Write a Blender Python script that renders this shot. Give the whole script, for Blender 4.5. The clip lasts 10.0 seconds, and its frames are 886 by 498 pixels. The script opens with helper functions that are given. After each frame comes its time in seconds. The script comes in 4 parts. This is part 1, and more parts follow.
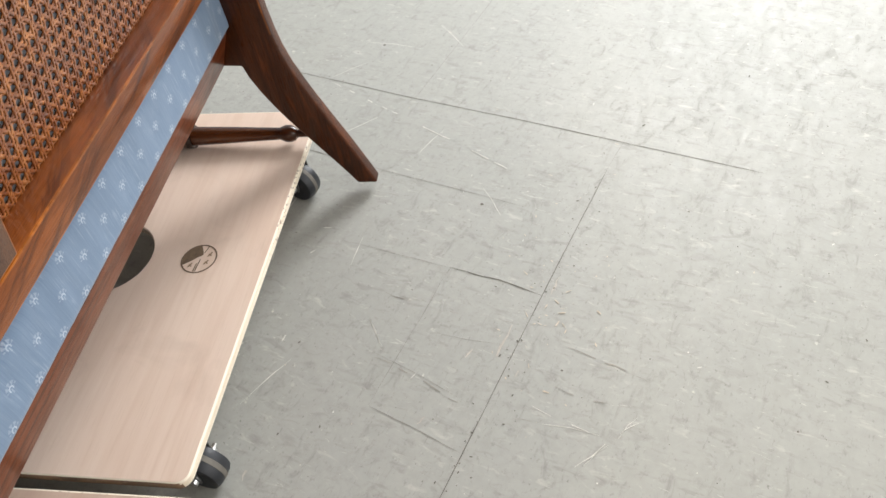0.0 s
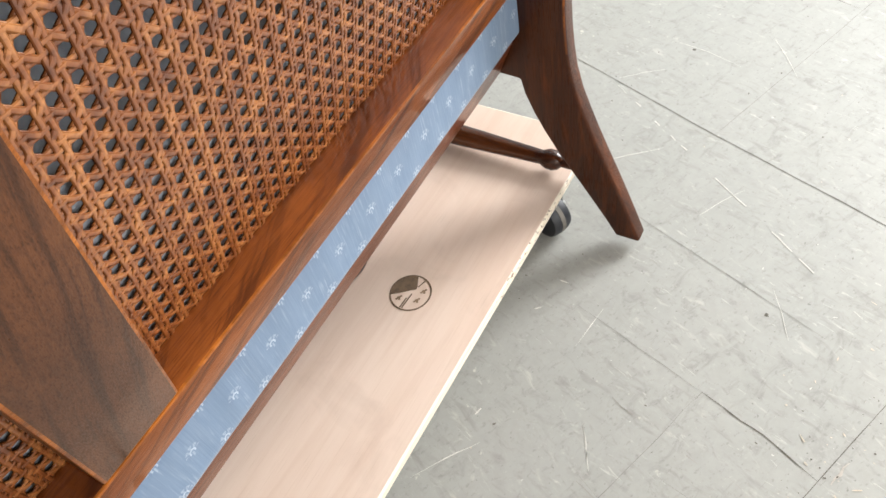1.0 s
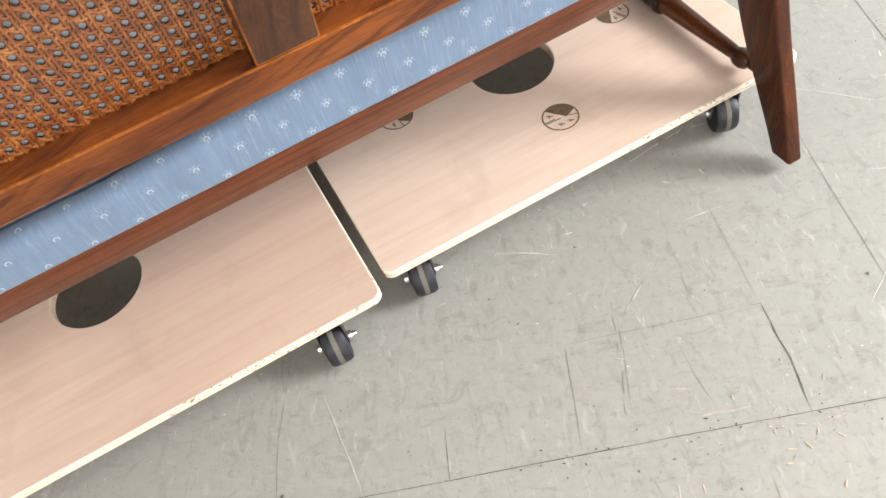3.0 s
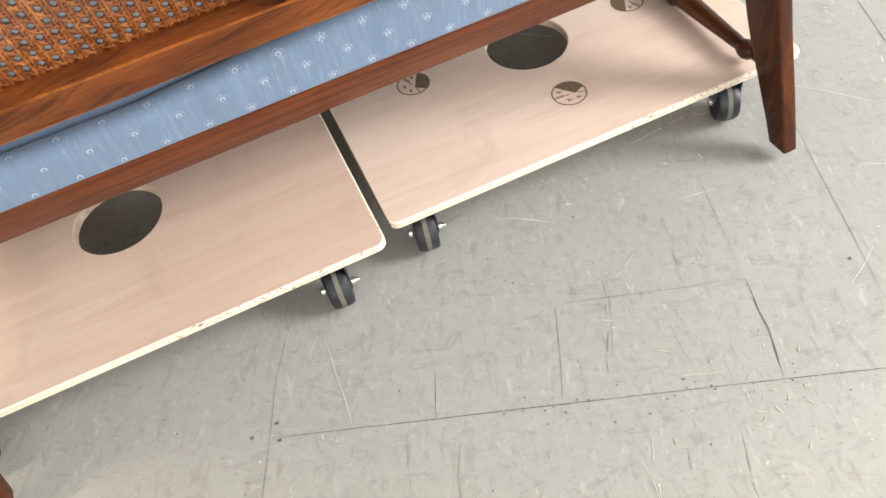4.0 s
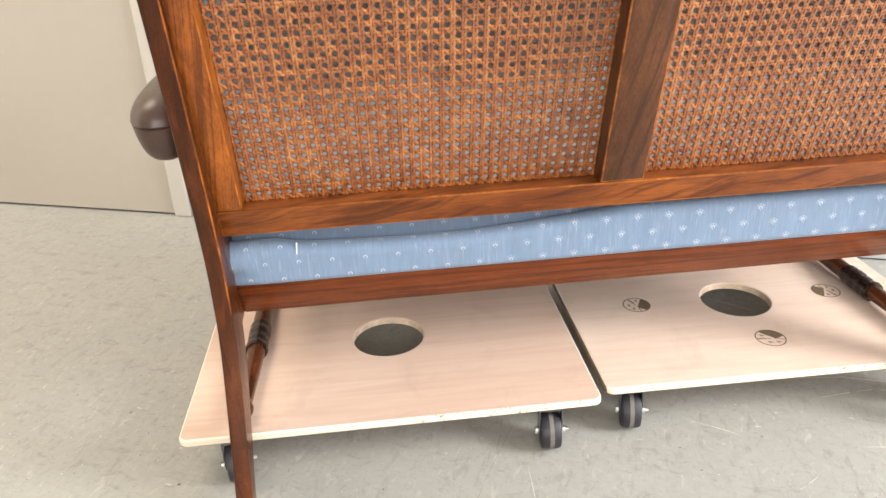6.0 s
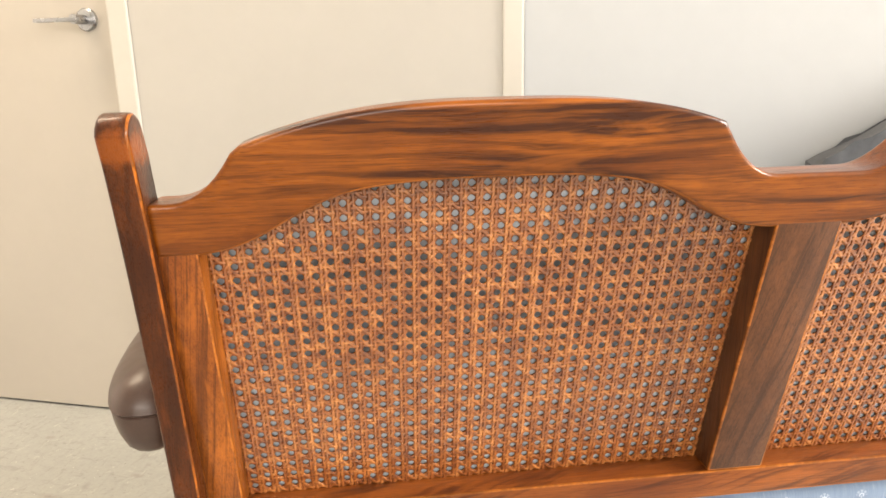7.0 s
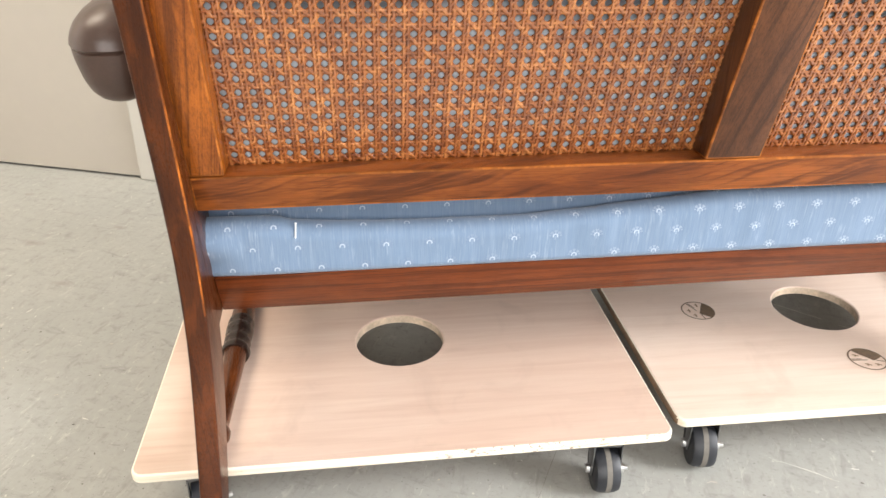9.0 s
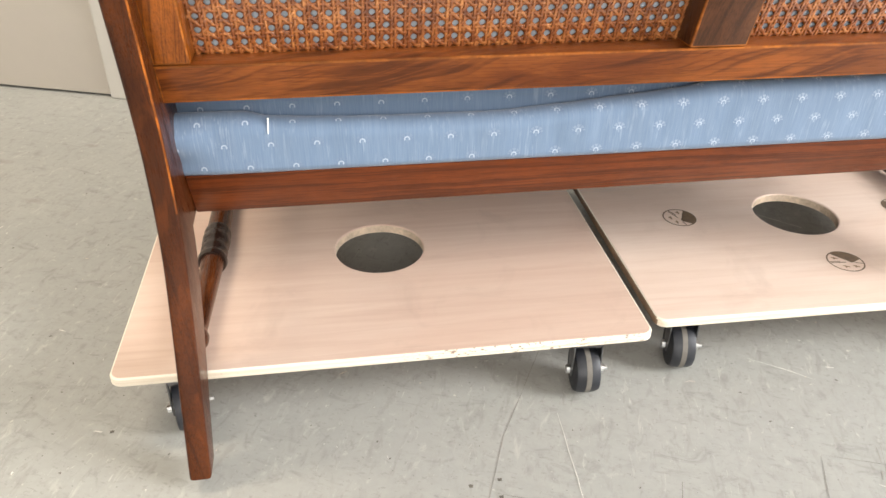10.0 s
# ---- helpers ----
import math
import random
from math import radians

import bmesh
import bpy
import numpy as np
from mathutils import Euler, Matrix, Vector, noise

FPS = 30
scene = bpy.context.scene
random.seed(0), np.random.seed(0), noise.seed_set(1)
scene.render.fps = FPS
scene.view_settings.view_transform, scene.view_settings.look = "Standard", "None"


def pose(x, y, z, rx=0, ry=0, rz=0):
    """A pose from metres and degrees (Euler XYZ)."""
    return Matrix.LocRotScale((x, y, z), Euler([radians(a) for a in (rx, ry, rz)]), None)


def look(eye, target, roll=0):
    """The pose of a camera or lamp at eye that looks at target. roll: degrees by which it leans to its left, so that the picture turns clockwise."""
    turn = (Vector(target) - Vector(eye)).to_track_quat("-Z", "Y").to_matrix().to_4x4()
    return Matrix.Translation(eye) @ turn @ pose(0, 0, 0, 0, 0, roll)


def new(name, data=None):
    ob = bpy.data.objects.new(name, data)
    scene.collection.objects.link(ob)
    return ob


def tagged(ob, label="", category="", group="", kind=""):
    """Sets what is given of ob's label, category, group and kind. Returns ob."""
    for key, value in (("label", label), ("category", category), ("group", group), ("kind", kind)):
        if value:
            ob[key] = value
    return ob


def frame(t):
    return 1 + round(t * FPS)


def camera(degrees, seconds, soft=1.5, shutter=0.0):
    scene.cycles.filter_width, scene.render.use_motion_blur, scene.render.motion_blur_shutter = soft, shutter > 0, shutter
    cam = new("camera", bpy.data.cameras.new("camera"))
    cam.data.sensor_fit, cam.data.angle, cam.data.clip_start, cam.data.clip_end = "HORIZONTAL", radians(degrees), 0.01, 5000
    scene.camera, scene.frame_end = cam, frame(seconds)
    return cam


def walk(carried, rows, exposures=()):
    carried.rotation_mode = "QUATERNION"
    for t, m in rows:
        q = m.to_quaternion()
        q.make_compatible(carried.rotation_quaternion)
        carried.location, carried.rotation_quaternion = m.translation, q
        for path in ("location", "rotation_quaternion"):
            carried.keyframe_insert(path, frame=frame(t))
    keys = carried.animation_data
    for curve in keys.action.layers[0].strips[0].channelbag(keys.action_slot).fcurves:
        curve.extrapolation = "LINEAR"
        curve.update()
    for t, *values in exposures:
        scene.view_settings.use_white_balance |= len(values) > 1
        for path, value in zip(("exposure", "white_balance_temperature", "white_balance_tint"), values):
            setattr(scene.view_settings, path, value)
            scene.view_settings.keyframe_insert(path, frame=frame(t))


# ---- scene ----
cam = camera(62.73, 10.0, shutter=0.0)
PATH = [
    (0, (-0.2778, -0.3812, 0.7706), (0.2424, -0.2578, 0.1754), -10.23),
    (0.5, (-0.1287, -0.3179, 0.7578), (0.3318, -0.0795, 0.1486), -12.59),
    (1, (-0.0358, -0.2605, 0.7527), (0.3479, 0.0593, 0.1278), -14.06),
    (1.5, (0.0191, -0.2954, 0.7487), (0.3129, 0.0910, 0.1128), -15.37),
    (2, (0.0372, -0.3435, 0.7528), (0.2353, 0.0896, 0.1100), -16.38),
    (2.5, (-0.0096, -0.4256, 0.7648), (0.1258, 0.0324, 0.1230), -17.44),
    (3, (-0.0622, -0.5038, 0.7768), (0.0650, -0.0440, 0.1346), -16.40),
    (3.2, (-0.0668, -0.5162, 0.7711), (0.0578, -0.0558, 0.1289), -15.94),
    (4.3, (-0.1237, -0.6232, 0.7744), (-0.0087, -0.1418, 0.1460), -11.67),
    (4.5, (-0.1582, -0.6630, 0.7941), (-0.0522, -0.1727, 0.1709), -11.00),
    (5, (-0.2264, -0.8151, 0.8449), (-0.1518, -0.2553, 0.2783), -7.68),
    (5.1, (-0.2306, -0.8144, 0.8575), (-0.1592, -0.2445, 0.3006), -7.07),
    (5.5, (-0.2709, -0.8440, 0.8242), (-0.1935, -0.2006, 0.3551), -3.61),
    (6, (-0.3231, -0.8591, 0.7583), (-0.2523, -0.1425, 0.4097), -2.38),
    (6.2, (-0.3366, -0.8017, 0.7818), (-0.2612, -0.0647, 0.4800), -2.10),
    (7.3, (-0.3691, -0.6053, 0.8311), (-0.2811, 0.1639, 0.6296), -0.86),
    (7.5, (-0.3669, -0.6101, 0.8139), (-0.2864, 0.1573, 0.6026), -0.90),
    (8, (-0.3792, -0.6151, 0.7614), (-0.2891, 0.1357, 0.5002), -0.49),
    (8.5, (-0.3789, -0.6239, 0.7100), (-0.2847, 0.1022, 0.3878), 0.41),
    (9, (-0.3737, -0.6311, 0.6680), (-0.2773, 0.0698, 0.2946), 0.86),
    (9.5, (-0.3733, -0.6368, 0.6375), (-0.2699, 0.0430, 0.2286), 1.14),
    (10, (-0.3691, -0.6386, 0.6275), (-0.2592, 0.0241, 0.1930), 1.08),
]
walk(cam, [(t, look(eye, target, roll)) for t, eye, target, roll in PATH],
     [(0, -0.95, 6600, 10), (1, -0.62, 6600, 10), (2.5, -0.52, 6750, 11), (4.5, -0.60, 6750, 11), (6, -0.26, 6900, 12), (7.5, -0.08, 7700, 13), (8.5, 0.04, 6600, 12), (9.0, -0.19, 6650, 11), (10, -0.37, 6750, 11)])

# ---- light ----
world = bpy.data.worlds.new("world")
scene.world = world
world.use_nodes = True
wn = world.node_tree
sky = wn.nodes.new("ShaderNodeTexSky")
sky.sky_type, sky.sun_disc, sky.sun_elevation, sky.sun_rotation = "NISHITA", False, radians(40), radians(75)
wn.links.new(sky.outputs[0], wn.nodes["Background"].inputs[0])
wn.nodes["Background"].inputs[1].default_value = 0.12

# room axes: U runs along the back wall, V points into it
UX, UY = 0.9403, -0.3404
ROOM = Matrix(((UX, -UY, 0, 0), (UY, UX, 0, 0), (0, 0, 1, 0), (0, 0, 0, 1)))
WALL_V, LEFT_U, RIGHT_U, REAR_V, CEIL = 0.692, -2.9, 3.5, -3.4, 2.7


def room(u, v, z):
    return ROOM @ Vector((u, v, z))


def area_lamp(name, at, towards, sx, sy, watts, colour):
    lamp = bpy.data.lights.new(name, "AREA")
    lamp.shape, lamp.size, lamp.size_y, lamp.energy, lamp.color = "RECTANGLE", sx, sy, watts, colour
    ob = new(name, lamp)
    ob.matrix_basis = look(at, towards)
    return ob


area_lamp("window_daylight", room(RIGHT_U + 0.03, -0.27, 1.85), room(0, -0.27, 0.75), 1.30, 1.36, 330, (0.96, 0.98, 1.0))
# Unseen light added behind the camera to brighten the settee's back.
area_lamp("rear_fill_light", room(0.6, REAR_V - 0.03, 1.78), room(0.6, 0, 1.0), 2.6, 1.6, 112, (1.0, 0.98, 0.95))
# Unseen warm light added overhead to brighten the left floor and door.
area_lamp("left_fill_light", room(-1.75, 0.05, CEIL - 0.09), room(-1.75, 0.05, 0), 1.2, 0.28, 50, (1.0, 0.88, 0.72))


# ---- materials ----
class Nodes:
    """A small wrapper to write node trees in few lines."""

    def __init__(self, name):
        self.mat = bpy.data.materials.new(name)
        self.mat.use_nodes = True
        self.tree = self.mat.node_tree
        self.bsdf = self.tree.nodes["Principled BSDF"]

    def add(self, kind, **inputs):
        n = self.tree.nodes.new(kind)
        for k, v in inputs.items():
            self.put(n, k.replace("_", " "), v)
        return n

    def put(self, n, key, v):
        sock = n.inputs[int(key[1:])] if key[0] == "i" and key[1:].isdigit() else n.inputs[key]
        if isinstance(v, bpy.types.NodeSocket):
            self.tree.links.new(v, sock)
        else:
            sock.default_value = v

    def math(self, op, a, b=0.0, c=0.0):
        n = self.tree.nodes.new("ShaderNodeMath")
        n.operation = op
        for i, v in enumerate((a, b, c)):
            self.put(n, "i%d" % i, v)
        return n.outputs[0]

    def coords(self, scale=(1, 1, 1), rotation=(0, 0, 0), kind="Object"):
        tc = self.tree.nodes.new("ShaderNodeTexCoord")
        m = self.add("ShaderNodeMapping", Scale=scale, Rotation=rotation)
        self.put(m, "Vector", tc.outputs[kind])
        return m.outputs[0]

    def noise(self, vec, scale, detail=4.0, rough=0.55, distortion=0.0):
        n = self.add("ShaderNodeTexNoise", Vector=vec, Scale=scale, Detail=detail, Roughness=rough, Distortion=distortion)
        return n.outputs["Fac"]

    def ramp(self, fac, *stops):
        n = self.tree.nodes.new("ShaderNodeValToRGB")
        e = n.color_ramp.elements
        while len(e) < len(stops):
            e.new(0.5)
        for el, (p, c) in zip(e, stops):
            el.position = p
            el.color = (*c, 1) if len(c) == 3 else c
        self.put(n, "Fac", fac)
        return n.outputs["Color"]

    def step(self, fac, lo, hi, a=0.0, b=1.0):
        n = self.add("ShaderNodeMapRange", Value=fac)
        n.inputs[1].default_value, n.inputs[2].default_value = lo, hi
        n.inputs[3].default_value, n.inputs[4].default_value = a, b
        return n.outputs[0]

    def mix(self, fac, a, b, blend="MIX"):
        n = self.tree.nodes.new("ShaderNodeMix")
        n.data_type, n.blend_type = "RGBA", blend
        for i, v in ((0, fac), (6, a), (7, b)):
            if isinstance(v, tuple) and len(v) == 3:
                v = (*v, 1)
            self.put(n, "i%d" % i, v)
        return n.outputs[2]

    def bump(self, height, strength, distance=0.001):
        n = self.add("ShaderNodeBump", Height=height, Strength=strength, Distance=distance)
        self.put(self.bsdf, "Normal", n.outputs[0])

    def set(self, **inputs):
        for k, v in inputs.items():
            k = k.replace("_", " ")
            if isinstance(v, tuple) and len(v) == 3:
                v = (*v, 1)
            self.put(self.bsdf, k, v)
        return self.mat


def wood_material(name, axis, dark, mid, light, rough=0.3, streak=40.0, lines=0.85, wear=0.25, coat=0.42, broken=0.0, along=2.6, slant=0.0, swaying=0.042, soft=0.0, rubbed=None):
    """Stained oak: irregular dark figure stretched along the given axis, fine grain, open pores and rubbed patches."""
    s = Nodes(name)

    def grain(across, length, detail=3, rough_=0.55, distortion=0.0):
        k = across / length
        return s.noise(s.coords(scale=tuple(1.0 if a == axis else k for a in "xyz")), length, detail, rough_, distortion)

    tc = s.tree.nodes.new("ShaderNodeTexCoord")
    xyz = s.add("ShaderNodeSeparateXYZ", Vector=tc.outputs["Object"])
    cross = {"x": ("Z", "Y"), "y": ("X", "Z"), "z": ("X", "Y")}[axis]
    across = s.math("ADD", xyz.outputs[cross[0]], s.math("MULTIPLY", xyz.outputs[cross[1]], 0.6))
    length = xyz.outputs[axis.upper()]
    sway = s.math("MULTIPLY", s.math("SUBTRACT", grain(9.0, along, 2, 0.5), 0.5), swaying)
    ripple = s.math("MULTIPLY", s.math("SUBTRACT", grain(30.0, 24.0, 2, 0.5), 0.5), 0.0035)
    t = s.math("SUBTRACT", s.math("ADD", across, s.math("ADD", sway, ripple)), s.math("MULTIPLY", length, slant))

    def bands(per_metre, run, detail, rough_):
        """Irregular lines that follow the swaying growth layers."""
        v = s.add("ShaderNodeCombineXYZ", X=s.math("MULTIPLY", t, per_metre), Y=s.math("MULTIPLY", length, run))
        return s.noise(v.outputs[0], 1.0, detail, rough_)

    broad = bands(streak, along, 2, 0.5)
    thin = bands(streak * 4.0, along * 2.0, 3, 0.6)
    fine = grain(560.0, 16.0, 3)
    pores = grain(1500.0, 60.0, 2, 0.5)
    tone = grain(22.0, 6.0, 3, 0.55, 0.4)
    blotch = s.noise(s.coords(), 13.0, 4, 0.6, 0.4)
    base = s.ramp(tone, (0.30, mid), (0.68, light))
    base = s.mix(s.step(fine, 0.44, 0.68, 0.0, 0.5), base, tuple((a + b) / 2 for a, b in zip(dark, mid)))
    figure = s.math("MULTIPLY", s.step(broad, 0.51 - soft, 0.58 + soft), s.step(thin, 0.38 - soft, 0.50 + soft, 0.4, 1.0))
    lines_2 = s.math("MULTIPLY", s.step(thin, 0.53, 0.60 + soft, 0.0, 0.75), s.step(broad, 0.40, 0.54, 0.1, 1.0))
    base = s.mix(s.math("MULTIPLY", s.math("MAXIMUM", figure, lines_2), lines), base, dark)
    base = s.mix(s.step(pores, 0.55, 0.70, 0.0, 0.4), base, tuple(c * 0.4 for c in dark))
    base = s.mix(s.step(blotch, 0.44, 0.72, 0.0, 0.36), base, tuple(c * 0.5 for c in mid))
    base = s.mix(s.step(grain(60.0, 9.0, 4, 0.62, 0.6), 0.54, 0.66, 0.0, wear), base, tuple(min(1.0, c * 1.35) for c in light))
    if broken:
        base = s.mix(s.step(s.noise(s.coords(), 38.0, 4, 0.7), 0.44, 0.56, 0.0, broken), base, tuple(c * 0.8 for c in dark))
    if rubbed:
        # stain rubbed through to warm wood round one height
        ragged = s.math("MULTIPLY", s.math("SUBTRACT", s.noise(s.coords(), 70.0, 4, 0.65), 0.5), 0.035)
        away = s.math("ABSOLUTE", s.math("ADD", s.math("SUBTRACT", xyz.outputs["Z"], rubbed), ragged))
        base = s.mix(s.step(away, 0.004, 0.015, 0.65, 0.0), base, (0.27, 0.066, 0.010))
    s.bump(s.math("ADD", fine, s.math("MULTIPLY", pores, 1.4)), 0.2, 0.0006)
    s.set(Base_Color=base, Roughness=s.math("ADD", s.step(pores, 0.3, 0.7, rough - 0.05, rough + 0.12), s.step(blotch, 0.3, 0.7, -0.03, 0.08)))
    s.set(Coat_Weight=coat, Coat_Roughness=s.step(blotch, 0.3, 0.7, 0.07, 0.2), Specular_IOR_Level=0.13)
    return s.mat


DARK, MID, LIGHT = (0.030, 0.0075, 0.0020), (0.160, 0.039, 0.0048), (0.36, 0.101, 0.0098)
WOOD_X = wood_material("stained_oak_x", "x", (0.032, 0.0076, 0.0022), (0.122, 0.0290, 0.0038), (0.290, 0.0800, 0.0075), 0.3, 60.0, 0.95, 0.3, 0.42, 0.0, 2.8, soft=0.012)
WOOD_RAIL = wood_material("brown_oak_rail_x", "x", (0.040, 0.0092, 0.0032), (0.146, 0.0360, 0.0078), (0.285, 0.0800, 0.0150), 0.32, 62.0, 0.68, along=5.0, slant=0.2)
WOOD_Z = wood_material("stained_oak_z", "z", DARK, MID, LIGHT, 0.3, 120.0, 0.6, swaying=0.01)
WOOD_Y = wood_material("stained_oak_y", "y", DARK, MID, LIGHT)
WOOD_RED = wood_material("red_stained_oak_x", "x", (0.042, 0.0105, 0.0038), (0.130, 0.0285, 0.0070), (0.225, 0.0525, 0.0115), 0.34, 190.0, 0.6, 0.15, 0.34, swaying=0.014)
WOOD_LEG = wood_material("dark_stained_oak_z", "z", (0.017, 0.0044, 0.0018), (0.048, 0.0116, 0.0031), (0.098, 0.0255, 0.0056), 0.28, 140.0, 0.32, 0.5, 0.2, swaying=0.016)
WOOD_POST = wood_material("dark_stained_post", "z", (0.017, 0.0044, 0.0018), (0.047, 0.0114, 0.0030), (0.098, 0.0252, 0.0054), 0.26, 140.0, 0.45, 0.5, 0.3, swaying=0.016, rubbed=0.772)
WOOD_STILE = wood_material("orange_brown_oak_z", "z", (0.040, 0.0102, 0.0028), (0.185, 0.0465, 0.0080), (0.375, 0.1070, 0.0150), 0.3, 300.0, 0.62, swaying=0.010)
WOOD_CENTRE = wood_material("brown_oak_z", "z", (0.026, 0.0095, 0.0050), (0.070, 0.025, 0.0100), (0.122, 0.044, 0.0160), 0.34, 120.0, 0.62, 0.3, 0.5, along=5.0, swaying=0.022)
WOOD_TURNED = wood_material("turned_dark_oak", "y", (0.012, 0.0038, 0.0020), (0.050, 0.0128, 0.0042), (0.125, 0.0350, 0.0078), 0.2, 75.0, 0.4, 0.3, 0.6)
WORN_POST = wood_material("worn_post_edge", "z", (0.06, 0.015, 0.003), (0.27, 0.068, 0.008), (0.52, 0.15, 0.016), 0.26, 60.0, 0.6, broken=0.6)
WORN = wood_material("worn_stained_edge", "x", (0.12, 0.034, 0.007), (0.34, 0.100, 0.017), (0.50, 0.16, 0.026), 0.3, 40.0, 0.8, broken=0.5)


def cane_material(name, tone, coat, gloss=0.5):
    """Stained cane; darker tones put the shade of the gaps onto strand edges."""
    s = Nodes(name)
    geo = s.tree.nodes.new("ShaderNodeNewGeometry")
    rnd = geo.outputs["Random Per Island"]
    n = s.noise(s.coords(), 110.0, 3)
    n2 = s.noise(s.coords(), 420.0, 2)
    wide = s.noise(s.coords(), 9.0, 3)
    v = s.math("ADD", s.math("MULTIPLY", rnd, 0.16), s.math("MULTIPLY", n, 0.86))
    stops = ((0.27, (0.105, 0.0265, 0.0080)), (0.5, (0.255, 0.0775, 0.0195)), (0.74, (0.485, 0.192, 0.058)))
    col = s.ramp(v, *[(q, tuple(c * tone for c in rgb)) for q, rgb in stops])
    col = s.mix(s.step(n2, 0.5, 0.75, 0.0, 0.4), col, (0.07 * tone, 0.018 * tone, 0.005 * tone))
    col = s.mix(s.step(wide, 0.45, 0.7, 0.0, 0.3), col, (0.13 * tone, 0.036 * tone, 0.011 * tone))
    s.bump(n2, 0.25, 0.0004)
    return s.set(Base_Color=col, Roughness=0.34, Coat_Weight=coat, Coat_Roughness=0.26, Specular_IOR_Level=gloss)


CANE, CANE_SLOPE_SHADE, CANE_EDGE_SHADE = cane_material("woven_cane", 1.13, 1.0, 0.7), cane_material("shaded_cane_slope", 0.78, 0.0, 0.2), cane_material("shaded_cane_edge", 0.2, 0.0, 0.05)


def fabric_material(name, motif):
    """Slate-blue upholstery with fine vertical slubs and small woven fan motifs in staggered rows."""
    s = Nodes(name)
    slub = s.noise(s.coords(scale=(1, 0.02, 0.04)), 900.0, 2, 0.6)
    slub2 = s.noise(s.coords(scale=(1, 0.03, 0.05)), 210.0, 3, 0.7)
    soil = s.noise(s.coords(), 7.0, 3)
    base = s.ramp(slub, (0.25, (0.130, 0.196, 0.302)), (0.55, (0.148, 0.219, 0.327)), (0.8, (0.172, 0.244, 0.350)))
    base = s.mix(s.step(slub2, 0.52, 0.75, 0.0, 0.14), base, (0.36, 0.43, 0.53))
    base = s.mix(s.step(soil, 0.4, 0.75, 0.0, 0.25), base, (0.14, 0.19, 0.27))
    dash = s.math("MULTIPLY", s.step(s.noise(s.coords(scale=(1, 0.3, 0.07)), 520.0, 2, 0.5), 0.58, 0.66), s.step(s.noise(s.coords(scale=(1, 1, 0.5)), 34.0, 3, 0.6), 0.46, 0.60))
    base = s.mix(s.math("MULTIPLY", dash, 0.2), base, (0.50, 0.57, 0.66))
    if not motif:
        base = s.mix(0.7, base, (0.56, 0.585, 0.62))
    if motif:
        tc = s.tree.nodes.new("ShaderNodeTexCoord")
        xyz = s.add("ShaderNodeSeparateXYZ", Vector=tc.outputs["UV"])
        row = s.math("DIVIDE", s.math("ADD", xyz.outputs["Y"], 1.0000), 0.0234)
        iz = s.math("FLOOR", row)
        fz = s.math("MULTIPLY", s.math("SUBTRACT", s.math("SUBTRACT", row, iz), 0.5), 0.0234)
        odd = s.math("MULTIPLY", s.math("MODULO", iz, 2.0), 0.5)
        colx = s.math("ADD", s.math("DIVIDE", s.math("ADD", xyz.outputs["X"], 4.0372), 0.0448), odd)
        ix = s.math("FLOOR", colx)
        fx = s.math("MULTIPLY", s.math("SUBTRACT", s.math("SUBTRACT", colx, ix), 0.5), 0.0448)
        r = s.math("SQRT", s.math("ADD", s.math("MULTIPLY", fx, fx), s.math("MULTIPLY", fz, fz)))
        ang = s.math("ARCTAN2", fx, fz)
        wide = s.math("ABSOLUTE", ang)
        upper = s.math("LESS_THAN", wide, 2.15)
        ring = s.math("LESS_THAN", s.math("ABSOLUTE", s.math("SUBTRACT", r, 0.0024)), 0.0007)
        ring = s.math("MULTIPLY", ring, upper)
        dots = s.math("GREATER_THAN", s.math("COSINE", s.math("MULTIPLY", ang, 8.0)), -0.55)
        arc = s.math("MULTIPLY", dots, s.math("LESS_THAN", s.math("ABSOLUTE", s.math("SUBTRACT", r, 0.0059)), 0.0010))
        arc = s.math("MULTIPLY", arc, s.math("LESS_THAN", wide, 1.5))
        rays = s.math("GREATER_THAN", s.math("COSINE", s.math("MULTIPLY", ang, 8.0)), 0.0)
        rays = s.math("MULTIPLY", rays, s.math("LESS_THAN", s.math("ABSOLUTE", s.math("SUBTRACT", r, 0.0036)), 0.0012))
        rays = s.math("MULTIPLY", rays, s.math("LESS_THAN", wide, 1.45))
        stem = s.math("MULTIPLY", s.math("LESS_THAN", s.math("ABSOLUTE", fx), 0.0007), s.math("LESS_THAN", s.math("ABSOLUTE", s.math("ADD", fz, 0.0022)), 0.0022))
        fan = s.math("MAXIMUM", arc, s.math("MAXIMUM", rays, stem))
        fan = s.math("MULTIPLY", fan, s.step(xyz.outputs["X"], -0.3, 0.0, 0.05, 0.40))
        mark = s.math("MAXIMUM", s.math("MULTIPLY", ring, 0.8), fan)
        mark = s.math("MULTIPLY", mark, s.step(slub, 0.2, 0.6, 0.55, 1.0))
        halo = s.math("MULTIPLY", s.step(r, 0.004, 0.0085, 0.22, 0.0), upper)
        base = s.mix(halo, base, (0.12, 0.16, 0.25))
        base = s.mix(mark, base, (0.46, 0.53, 0.63))
    s.bump(slub, 0.3, 0.0005)
    s.set(Sheen_Weight=0.25, Sheen_Roughness=0.5)
    return s.set(Base_Color=base, Roughness=0.8)


FABRIC = fabric_material("blue_motif_fabric", True)
LINING = fabric_material("blue_lining_fabric", False)


